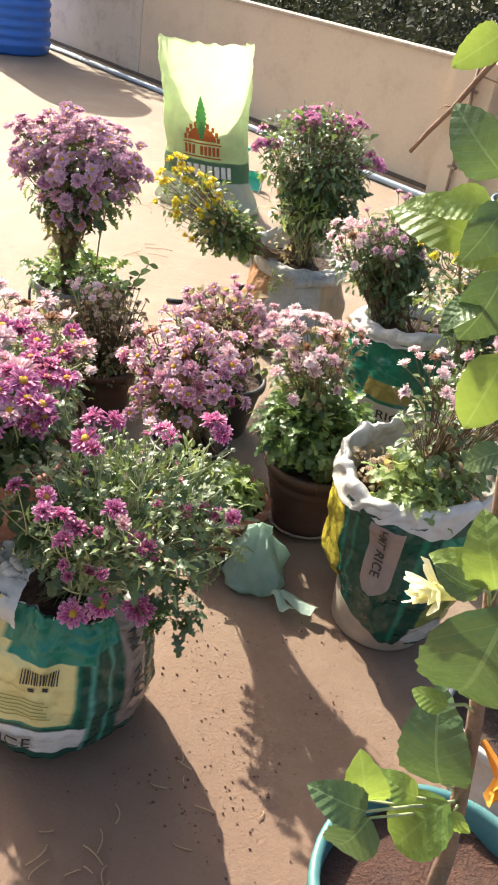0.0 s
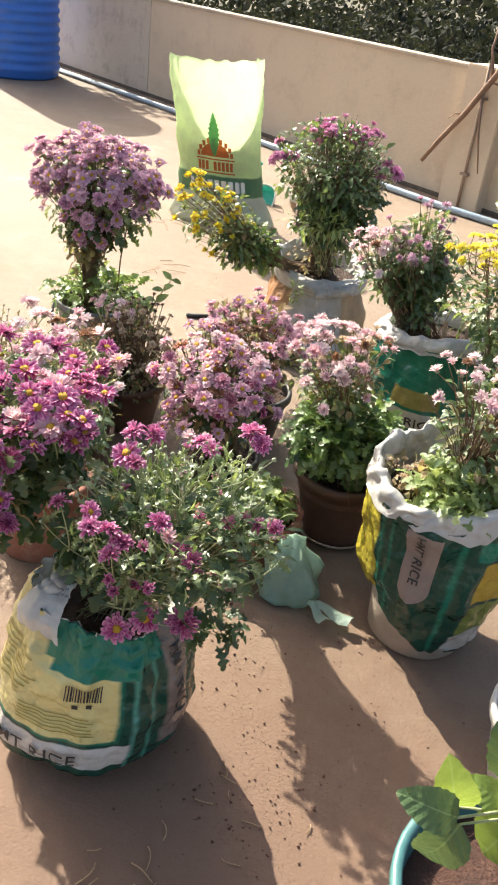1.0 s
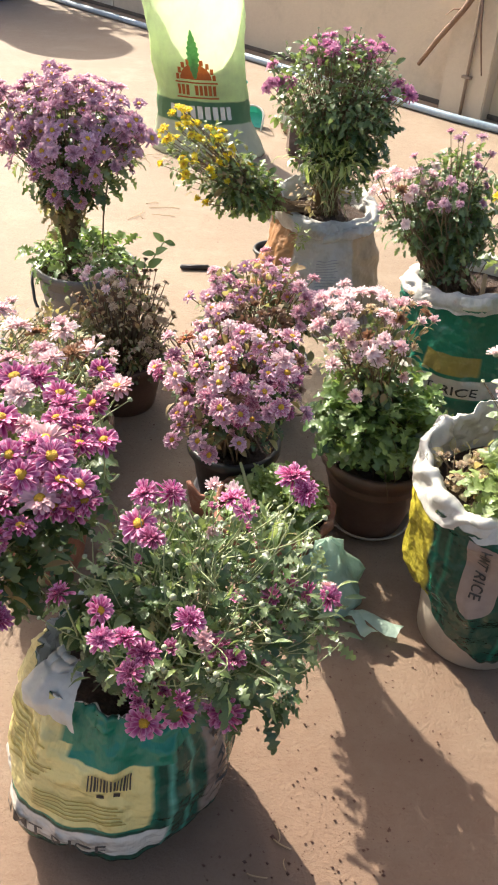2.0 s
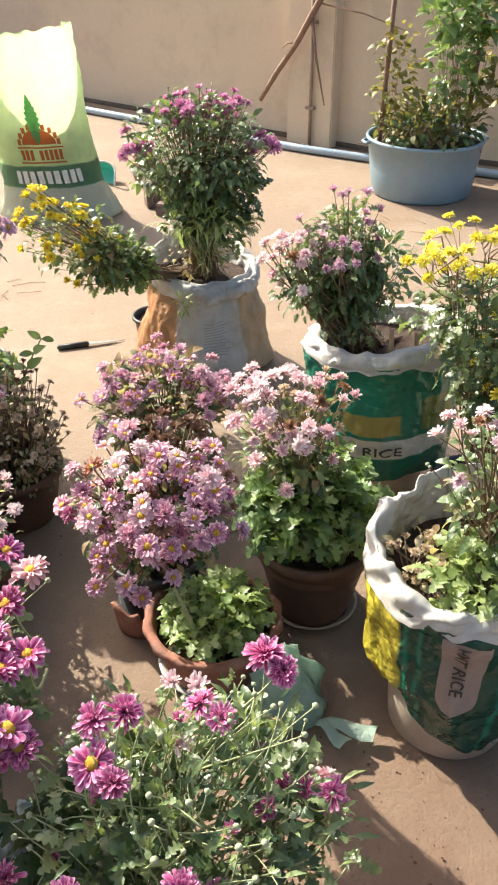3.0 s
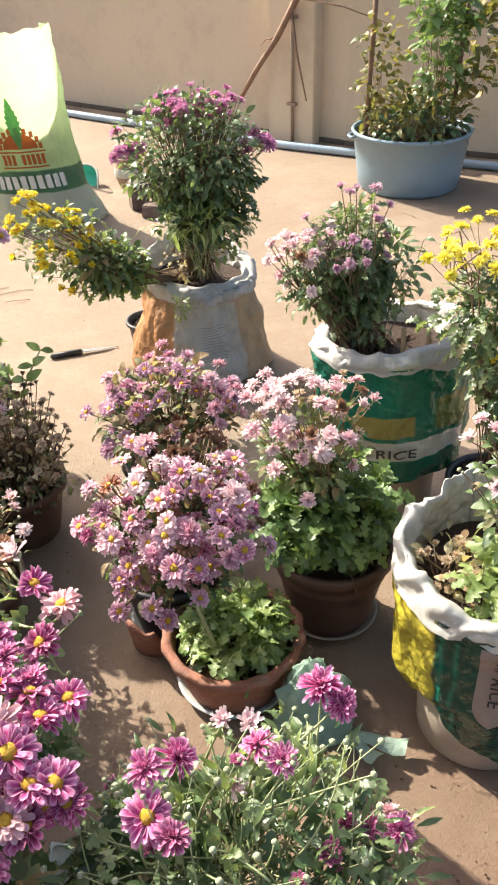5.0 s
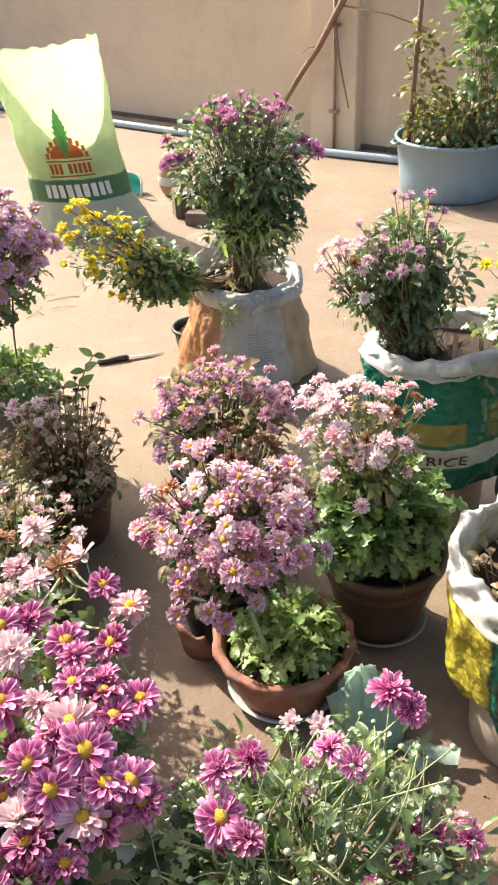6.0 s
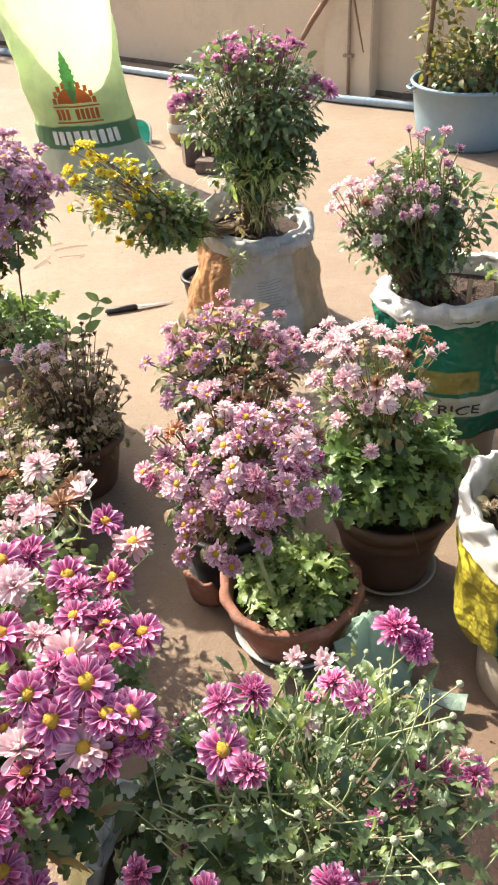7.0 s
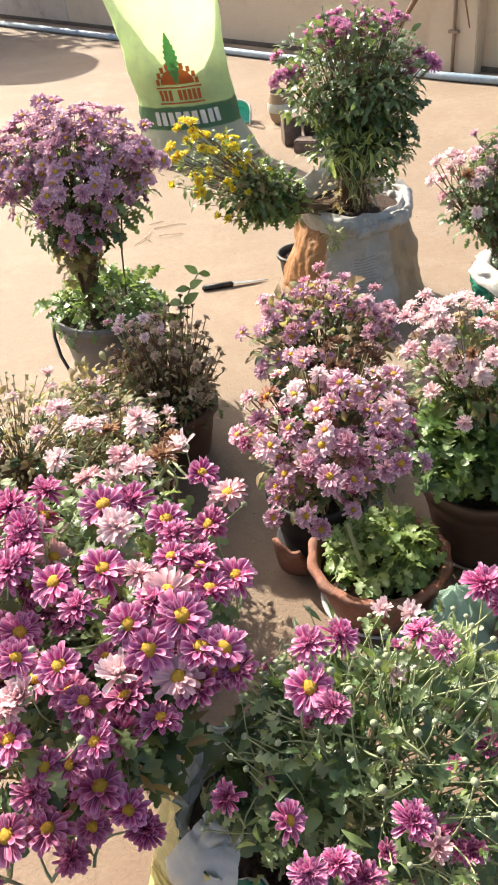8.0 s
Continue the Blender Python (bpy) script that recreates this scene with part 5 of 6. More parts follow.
def daisy_pot():
    ob = thing("potted_chrysanthemum", (-0.15, 2.40, 0), "pale pink chrysanthemum daisies leaning out of a dark pot", "potted plant")
    saucer(ob, 0.108, PLATE_WHITE)
    pot(ob, 0.09, 0.12, 0.20, BLACK_POT, 0.01)
    soil_in(ob, 0.11, 0.18)
    grow(ob, (0, 0, 0.18), 71,
         [((0.0, -0.36, 0.635, 0.155, 0.14, 0.10), 44, 0.024, PINK_PALE, ["daisy", "daisy", "daisy", "double"], 0.037, -0.2), ((0.0, -0.36, 0.65, 0.15, 0.135, 0.095), 13, 0.0235, BLUSH, ["daisy", "daisy", "double"], 0.05, 0.0),
          ((-0.02, -0.47, 0.555, 0.085, 0.05, 0.06), 18, 0.0235, MAUVE, ["daisy"], 0.032, -0.2), ((0.03, -0.42, 0.62, 0.12, 0.10, 0.075), 22, 0.023, MAUVE, ["daisy", "double"], 0.04, -0.2),
          ((0.02, -0.40, 0.61, 0.14, 0.12, 0.08), 12, 0.018, PINK_SHADE, ["half", "double"], 0.05, -0.2), ((0.04, -0.27, 0.72, 0.08, 0.05, 0.025), 12, 0.019, HUSK, ["double", "half"], 0.024, 0.0), ((0.0, -0.36, 0.64, 0.155, 0.13, 0.10), 10, 0.015, HUSK, ["half"], 0.05, -0.2)],
         [((0.0, -0.34, 0.58, 0.14, 0.12, 0.12), 220, 0.028, LEAF_DRY, OVAL, 40), ((0.0, -0.32, 0.55, 0.12, 0.11, 0.10), 220, 0.034, LEAF_DARK, LOBED, 20)], stems=STEM_BROWN, hub=(0.0, -0.22, 0.42), buds=16, bud_blob=(0.0, -0.36, 0.64, 0.15, 0.13, 0.11))


def back_pot():
    ob = thing("potted_chrysanthemum", (-0.10, 2.83, 0), "pink chrysanthemum bush in a black plastic pot", "potted plant")
    pot(ob, 0.10, 0.14, 0.22, BLACK_POT, 0.01)
    soil_in(ob, 0.13, 0.20)
    grow(ob, (0, 0, 0.2), 81,
         [((-0.02, -0.2, 0.515, 0.175, 0.14, 0.11), 34, 0.023, PINK_PALE, ["double", "daisy", "half"], 0.033, 0.0), ((-0.02, -0.2, 0.50, 0.18, 0.145, 0.12), 50, 0.022, MAUVE, ["double", "half", "daisy"], 0.034, -0.3)],
         [((-0.02, -0.18, 0.46, 0.165, 0.14, 0.13), 380, 0.034, LEAF_DRY, OVAL, 60), ((-0.02, -0.17, 0.43, 0.14, 0.12, 0.11), 240, 0.034, LEAF_DARK, OVAL, 20)], stems=STEM_BROWN, hub=(0, -0.12, 0.34))


def big_pink():
    ob = thing("potted_chrysanthemum", (-0.62, 2.08, 0), "large magenta chrysanthemum with open daisies in a terracotta pot", "potted plant")
    pot(ob, 0.11, 0.145, 0.24, TERRACOTTA, 0.012, 0.008)
    soil_in(ob, 0.135, 0.21)

    def crest(x, y):
        """The height of the flat, sunlit top of the plant, which drops off towards its front."""
        return float(np.interp(y, (-0.53, -0.48, -0.45, -0.40, -0.37, -0.18, 0.02), (0.60, 0.71, 0.79, 0.82, 0.85, 0.85, 0.82))) - 0.3 * max(0.0, x - 0.2)

    def at(spots, size, petals, kinds):
        return [((x, y, crest(x, y), 0.006, 0.006, 0.004), 1, size, petals, kinds, 0.01, 0.55) for x, y in spots]

    def over(rows):
        """The crown leans out from the pot towards the path."""
        return [((b[0] + 0.06, b[1] - 0.30) + tuple(b[2:]),) + tuple(rest) for b, *rest in rows]

    open_daisies = at([(0.26, -0.14), (0.19, -0.20), (0.22, -0.10), (0.11, -0.17), (0.20, -0.27), (0.27, -0.28), (0.24, -0.31), (0.20, -0.32), (0.12, -0.28), (0.07, -0.29), (0.16, -0.36), (0.18, -0.38), (0.21, -0.35),
                       (0.23, -0.38), (0.25, -0.38), (0.21, -0.40), (0.09, -0.39), (0.13, -0.45), (0.04, -0.45), (0.15, -0.48), (0.04, -0.38)], 0.031, PINK_HOT, ["daisy"])
    doubles = at([(0.03, -0.12), (-0.01, -0.16), (0.08, -0.10), (0.02, -0.20), (0.14, -0.16), (0.20, -0.23), (0.23, -0.26), (0.03, -0.25), (0.10, -0.33), (0.18, -0.33)], 0.029, PINK_HOT, ["double"])
    # these blooms wear the petal colour with shade already in it
    shaded = at([(0.24, -0.20), (0.23, -0.28), (0.27, -0.39), (0.23, -0.41), (0.11, -0.42), (0.16, -0.42), (0.19, -0.44), (0.07, -0.46), (0.10, -0.46), (0.12, -0.47), (0.06, -0.49), (0.02, -0.49), (0.05, -0.47)], 0.029, PINK_SHADE, ["double", "daisy"])
    pale = at([(0.20, -0.03), (0.17, -0.05), (0.13, 0.04), (0.14, -0.08), (0.05, 0.04), (0.0, 0.10), (0.13, -0.21), (0.16, -0.29), (0.15, -0.40), (0.05, -0.41), (0.03, -0.42)], 0.026, BLUSH, ["half", "double"])
    grow(ob, (0, 0, 0.21), 91,
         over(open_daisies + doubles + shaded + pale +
              [((0.13, -0.30, 0.76, 0.14, 0.16, 0.05), 26, 0.026, PINK_SHADE, ["daisy", "double"], 0.036, -0.3), ((-0.05, -0.24, 0.80, 0.09, 0.16, 0.06), 26, 0.0285, PINK_HOT, ["daisy", "daisy", "double"], 0.04, -0.2),
               ((0.0, -0.46, 0.645, 0.17, 0.05, 0.065), 18, 0.026, PINK_SHADE, ["double", "daisy"], 0.036, -0.5), ((0.08, -0.02, 0.80, 0.16, 0.10, 0.05), 7, 0.022, BLUSH, ["double", "half"], 0.035, 0.1)]),
         over([((-0.04, -0.02, 0.56, 0.14, 0.16, 0.16), 260, 0.046, LEAF_MID, LOBED, 60), ((0.07, -0.23, 0.73, 0.18, 0.21, 0.09), 460, 0.038, LEAF_MID, LOBED, 150), ((0.04, -0.23, 0.63, 0.18, 0.18, 0.14), 640, 0.048, LEAF_DARK, LOBED, 60),
               ((0.03, -0.36, 0.65, 0.16, 0.10, 0.09), 150, 0.042, LEAF_DRY, NARROW, 60)]), stem_r=0.0019, buds=26, bud_blob=(0.12, -0.56, 0.76, 0.24, 0.24, 0.12), hub=(0.05, -0.12, 0.46), own=True, bunch=0.25)


def sparse_pot(x, y, seed, material, wide, drop):
    ob = thing("potted_chrysanthemum", (x, y, 0), "leggy chrysanthemum with fading blush blooms in a dark pot", "potted plant")
    pot(ob, 0.10, 0.13, 0.22 - drop, material, 0.01)
    soil_in(ob, 0.12, 0.20 - drop)
    grow(ob, (0, 0, 0.2 - drop), seed,
         [((0.04 * wide, -0.08, 0.42 - drop, 0.28 * wide, 0.15, 0.13), int(20 * wide), 0.021, BLUSH, ["half", "double"], 0.045, 0.0)],
         [((0.02, -0.06, 0.38 - drop, 0.24 * wide, 0.14, 0.15), int(420 * wide), 0.026, LEAF_DRY, OVAL, 60), ((0.02, -0.06, 0.36 - drop, 0.24 * wide, 0.14, 0.14), int(260 * wide), 0.022, LEAF_WITHER, OVAL, 40), ((0.02, -0.05, 0.30 - drop, 0.20 * wide, 0.13, 0.11), int(200 * wide), 0.035, LEAF_DARK, LOBED, 10)],
         stems=STEM_BROWN, stem_r=0.002, buds=int(40 * wide), bud_blob=(0.03, -0.08, 0.45 - drop, 0.27 * wide, 0.14, 0.12), hub=(0.02, -0.04, 0.30 - drop))


def pail_plant():
    ob = thing("potted_chrysanthemum", (-0.755, 3.25, 0), "purple chrysanthemum trained on one stem in a grey bucket", "potted plant")
    bucket = pot(ob, 0.125, 0.17, 0.30, PAIL_GREY, 0.008, 0.005, "bucket")
    arc = [Vector((-0.183 * math.cos(t), -0.02 - 0.19 * math.sin(t), 0.285 - 0.19 * math.sin(t))) for t in (math.pi * k / 12 for k in range(13))]
    part("handle", tube(bmesh.new(), arc, 0.0055, 8), BLACK_POT, bucket, "black carrying handle hanging down")
    soil_in(ob, 0.16, 0.27)
    grow(ob, (0, 0, 0.27), 111, [], [((0.0, -0.02, 0.32, 0.165, 0.15, 0.085), 330, 0.05, LEAF_LUSH, LOBED, 80)])
    grow(ob, (-0.04, -0.05, 0.28), 112,
         [((0.0, -0.06, 0.80, 0.215, 0.18, 0.12), 170, 0.029, MAUVE, ["daisy", "double", "daisy"], 0.035, 0.0), ((0.0, -0.08, 0.71, 0.20, 0.17, 0.07), 30, 0.027, MAUVE, ["double", "daisy"], 0.04, -0.8), ((-0.02, -0.10, 0.61, 0.11, 0.10, 0.10), 34, 0.028, MAUVE, ["double", "daisy"], 0.036, -0.5)],
         [((0.0, -0.05, 0.72, 0.20, 0.17, 0.15), 420, 0.042, LEAF_MID, LOBED, 60), ((0.0, -0.05, 0.66, 0.15, 0.13, 0.14), 260, 0.045, LEAF_DARK, LOBED, 20), ((-0.04, -0.07, 0.53, 0.07, 0.07, 0.12), 120, 0.045, LEAF_DRY, LOBED, 20)],
         stems=STEM_BROWN, stem_r=0.0018, hub=(-0.03, -0.06, 0.60), spread=0.006)
    part("stake", tube(bmesh.new(), [(0.07, -0.06, 0.26), (0.09, -0.07, 0.5), (0.11, -0.07, 0.62)], 0.003, 5), STEM_BROWN, ob)


def dry_pot():
    ob = thing("potted_chrysanthemum", (-0.55, 2.84, 0), "withered chrysanthemum with brown seed heads in a dark pot", "potted plant")
    pot(ob, 0.105, 0.135, 0.185, BROWN_POT, 0.01)
    soil_in(ob, 0.125, 0.165)
    grow(ob, (0.0, 0, 0.165), 121,
         [((0.02, -0.03, 0.30, 0.14, 0.13, 0.19), 130, 0.014, DRY_BLOOM, ["double", "half"], 0.028, -0.5), ((0.03, -0.03, 0.33, 0.13, 0.12, 0.17), 40, 0.013, HUSK, ["double", "half"], 0.03, 0.0)],
         [((0.02, -0.03, 0.28, 0.135, 0.125, 0.18), 560, 0.02, LEAF_WITHER, OVAL, 60), ((0.02, -0.03, 0.19, 0.12, 0.11, 0.09), 240, 0.026, LEAF_MID, LOBED, 40)], stems=STEM_BROWN)
    grow(ob, (0.0, 0, 0.165), 122, [((-0.04, -0.05, 0.43, 0.10, 0.08, 0.06), 12, 0.02, BLUSH, ["half", "double"], 0.03, 0.0)])
    rng = random.Random(5)
    bm = bmesh.new()
    pts = bend((0.0, 0.04, 0.16), (0.02, 0.06, 0.38), (0.13, 0.06, 0.545), 9)
    tube(bm, pts, [0.004, 0.004, 0.0037, 0.0034, 0.003, 0.0028, 0.0024, 0.0022, 0.002], 5)
    part("rose_shoot", bm, STEM_GREEN, ob, "young green shoot")
    base = mesh_in(pieces(OVAL), LEAF_LUSH)
    for p in pts[3:]:
        for s in (-1, 1):
            way = Vector((s * rng.uniform(0.3, 1), rng.uniform(-0.6, 0.4), rng.uniform(-0.2, 0.8))).normalized()
            side = Vector((rng.uniform(-0.5, 0.5), -0.9, 0.7)).cross(way).normalized()
            fitted("leaf", base, None, ob, smooth=False, at=Matrix.Translation(p) @ Matrix((way, side, way.cross(side))).transposed().to_4x4() @ Matrix.Scale(rng.uniform(0.036, 0.055), 4))


def blush_pot():
    ob = thing("potted_chrysanthemum", (-0.70, 2.71, 0), "small blush chrysanthemum with green leaves in a brown pot", "potted plant")
    pot(ob, 0.10, 0.125, 0.18, BROWN_POT, 0.01, 0.008)
    soil_in(ob, 0.115, 0.16)
    grow(ob, (0.0, 0, 0.15), 125,
         [((0.0, -0.03, 0.29, 0.105, 0.09, 0.09), 20, 0.022, BLUSH, ["half", "double"], 0.035, -0.3)],
         [((0.0, -0.02, 0.20, 0.11, 0.1, 0.11), 760, 0.034, LEAF_MID, OVAL, 40), ((0.0, 0.0, 0.28, 0.125, 0.12, 0.1), 420, 0.03, LEAF_DRY, OVAL, 20)], stems=STEM_BROWN)


def yellow_pot():
    ob = thing("potted_chrysanthemum", (0.72, 2.50, 0), "yellow chrysanthemum on tall thin stems in a black pot", "potted plant")
    pot(ob, 0.09, 0.12, 0.24, BLACK_POT, 0.01)
    soil_in(ob, 0.11, 0.22)
    grow(ob, (0, 0, 0.22), 131,
         [((-0.20, -0.18, 0.95, 0.17, 0.12, 0.065), 34, 0.0175, LEMON, ["double"], 0.03, 0.1), ((-0.06, -0.2, 0.72, 0.10, 0.1, 0.10), 6, 0.02, LEMON, ["half"], 0.05, -0.3)],
         [((-0.04, -0.12, 0.66, 0.13, 0.12, 0.18), 360, 0.034, LEAF_MID, LOBED, 60), ((-0.03, -0.12, 0.64, 0.12, 0.11, 0.18), 330, 0.04, LEAF_DARK, LOBED, 0), ((-0.15, -0.17, 0.80, 0.14, 0.12, 0.11), 240, 0.03, LEAF_MID, LOBED, 60), ((-0.12, -0.16, 0.78, 0.12, 0.11, 0.12), 260, 0.032, LEAF_DARK, LOBED, 20)], stems=STEM_BROWN, stem_r=0.0014, own=True)


for build in (lush_pot, wavy_pot, daisy_pot, back_pot, big_pink, pail_plant, dry_pot, blush_pot, yellow_pot):
    build()
sparse_pot(-0.88, 2.46, 101, BLACK_POT, 1.0, 0.0)
sparse_pot(-0.64, 2.46, 102, BROWN_POT, 0.6, 0.05)


# blue tub with climbing plants by the wall
def vine_tub():
    ob = thing("planted_tub", (1.60, 5.73, 0), "large faded blue tub with climbing plants on stakes", "potted plant")
    body = part("tub", lathe([(0.02, 0.0), (0.285, 0.0), (0.30, 0.015), (0.32, 0.15), (0.342, 0.315), (0.352, 0.318), (0.355, 0.328), (0.351, 0.337), (0.338, 0.337), (0.334, 0.32), (0.325, 0.2)], 56), TUB_BLUE, ob)
    for s in (-1, 1):
        part("handle", tube(bmesh.new(), [(s * 0.346, -0.04, 0.318), (s * 0.376, -0.03, 0.31), (s * 0.376, 0.03, 0.31), (s * 0.346, 0.04, 0.318)], 0.009, 8), TUB_BLUE, body)
    soil_in(ob, 0.325, 0.30)
    for x, y, tx, h in ((-0.30, -0.05, -0.27, 1.3), (0.24, 0.0, 0.28, 1.25)):
        part("stake", tube(bmesh.new(), [(x, y, 0.25), ((x + tx) / 2, y, 0.8), (tx, y, h)], 0.014, 7), BARK, ob, "upright wooden stake")
    grow(ob, (-0.2, 0, 0.28), 141, [], [((-0.22, -0.03, 0.62, 0.13, 0.12, 0.36), 170, 0.06, LEAF_VINE, BROAD, 60), ((0.0, -0.05, 0.42, 0.32, 0.26, 0.16), 420, 0.05, LEAF_VINE, OVAL, 80), ((0.0, -0.10, 0.38, 0.30, 0.22, 0.09), 260, 0.06, LEAF_DARK, OVAL, 20)], stems=STEM_BROWN, spread=0.08)
    grow(ob, (0.1, 0, 0.28), 142, [], [((0.12, -0.02, 0.75, 0.14, 0.13, 0.32), 200, 0.07, LEAF_LUSH, BROAD, 60), ((0.36, 0.0, 0.75, 0.12, 0.12, 0.36), 130, 0.075, LEAF_VINE, BROAD, 40), ((0.12, -0.02, 0.98, 0.2, 0.15, 0.14), 110, 0.09, LEAF_LUSH, BROAD, 40)], stems=STEM_BROWN, spread=0.08)


vine_tub()


# hibiscus in the teal pot
def hibiscus():
    ob = thing("potted_hibiscus", (0.286, 0.632, 0.776), "hibiscus with broad leaves and a cream flower in a teal pot", "potted plant")
    ob.scale = (0.5, 0.5, 0.5)
    pot(ob, 0.165, 0.208, 0.245, TEAL, 0.012, 0.008)
    soil_in(ob, 0.198, 0.19, RED_SOIL, 0.02)
    trunk = bmesh.new()
    pts = [Vector(p) for p in ((-0.01, 0.0, 0.17), (-0.02, 0.0, 0.36), (-0.045, -0.01, 0.52), (-0.072, -0.02, 0.68), (-0.105, -0.02, 0.85), (-0.145, -0.02, 1.02), (-0.18, -0.02, 1.2), (-0.20, -0.03, 1.42))]
    tube(trunk, pts, [0.016, 0.0145, 0.013, 0.0115, 0.0095, 0.008, 0.007, 0.005], 9)
    part("trunk", trunk, BARK, ob, "knotty woody stem")
    # the second mesh carries the leaf colour brightened as if sunlit
    base, young = mesh_in(pieces(ROUND), LEAF_HIB), mesh_in(pieces(ROUND), LEAF_HIB_LIT)
    rng = random.Random(8)

    def leaf(at, way, size, up=(0, 0, 1), start=None, fresh=False):
        way, up = Vector(way).normalized(), Vector(up)
        side = up.cross(way).normalized()
        m = Matrix.Translation(at) @ Matrix((way, side, way.cross(side))).transposed().to_4x4() @ Matrix.Scale(size, 4)
        fitted("leaf", young if fresh else base, None, ob, smooth=False, at=m)
        if start is not None:
            part("leaf_stalk", tube(bmesh.new(), [start, (Vector(start) + Vector(at)) / 2 + Vector((0, 0, 0.01)), at], [0.003, 0.0025, 0.002], 5), STEM_GREEN, ob)

    # each leaf by its foot and tip
    for k, (x0, y0, z0, x1, z1) in enumerate(((-0.301, -0.073, 1.513, -0.330, 1.490), (-0.271, -0.083, 1.410, -0.328, 1.457), (-0.274, -0.062, 1.345, -0.357, 1.363), (-0.271, -0.079, 1.383, -0.324, 1.374), (-0.261, -0.085, 1.387, -0.287, 1.330),
                               (-0.243, -0.062, 1.334, -0.288, 1.332), (-0.228, -0.026, 1.311, -0.252, 1.225), (-0.246, -0.034, 1.277, -0.277, 1.262), (-0.204, -0.036, 1.230, -0.229, 1.140), (-0.185, -0.074, 1.142, -0.221, 1.114),
                               (-0.141, -0.052, 0.954, -0.214, 0.988), (-0.150, -0.071, 0.958, -0.212, 0.974), (-0.139, -0.078, 0.968, -0.179, 1.057), (-0.119, -0.083, 0.946, -0.128, 0.719), (-0.140, -0.075, 0.770, -0.190, 0.768),
                               (-0.086, -0.025, 0.560, -0.138, 0.718), (-0.185, -0.032, 0.500, -0.211, 0.611), (-0.114, -0.034, 0.530, -0.183, 0.547), (-0.069, -0.034, 0.534, -0.139, 0.406), (-0.190, -0.076, 0.535, -0.279, 0.568),
                               (-0.180, -0.068, 0.511, -0.222, 0.400), (-0.061, -0.046, 0.534, -0.037, 0.50), (-0.21, 0.02, 1.38, -0.13, 1.42), (-0.17, 0.03, 1.22, -0.08, 1.26), (-0.13, 0.03, 1.03, -0.03, 1.06), (-0.10, 0.03, 0.83, -0.01, 0.80))):
        f = min(max((z0 - 0.22) / 1.22, 0.0), 0.999) * (len(pts) - 1)
        p = pts[int(f)].lerp(pts[int(f) + 1], f - int(f))
        across = math.hypot(x1 - x0, z1 - z0)
        # the listed leaves get the copy with sunlight in its colour
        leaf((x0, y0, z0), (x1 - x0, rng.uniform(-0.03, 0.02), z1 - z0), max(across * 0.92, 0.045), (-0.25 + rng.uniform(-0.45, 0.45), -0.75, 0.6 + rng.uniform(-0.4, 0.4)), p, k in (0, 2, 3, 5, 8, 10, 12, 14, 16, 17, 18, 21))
    # flowers: five broad petals round a tube
    for at, way, mat in (((-0.185, -0.05, 0.925), (-1, -0.2, 0.1), CREAM), ((-0.03, -0.05, 0.64), (0.4, -0.6, -0.3), ORANGE)):
        me = bloom([(5, 1.0, 45), (5, 0.9, 60)], "petals", 0.75, 0.1, 77)
        fl = fitted("flower", mesh_in(me, mat), None, ob, smooth=False, at=Matrix.Translation(at) @ facing(way) @ Matrix.Scale(0.042, 4))
        part("flower_tube", lathe([(0.09, -1.0), (0.14, -0.5), (0.22, 0.1), (0.3, 0.3)], 10), mat, fl)


def plant_stand():
    """A plain stool that carries the hibiscus."""
    ob = thing("plant_stand", (0.286, 0.632, 0), "plain wooden stool carrying the hibiscus pot", "stool")
    part("seat", lathe([(0.01, 0.748), (0.085, 0.748), (0.09, 0.753), (0.09, 0.770), (0.085, 0.776), (0.005, 0.776)], 36), BARK, ob)
    for k in range(4):
        a = math.pi / 4 + k * math.pi / 2
        c, d = math.cos(a), math.sin(a)
        part("leg", tube(bmesh.new(), [(0.10 * c, 0.10 * d, 0.0), (0.055 * c, 0.055 * d, 0.75)], [0.011, 0.012], 8), BARK, ob)
    part("stretcher", lathe([(0.075, 0.25), (0.083, 0.245), (0.083, 0.262), (0.075, 0.258), (0.075, 0.25)], 32), BARK, ob)


plant_stand()
hibiscus()


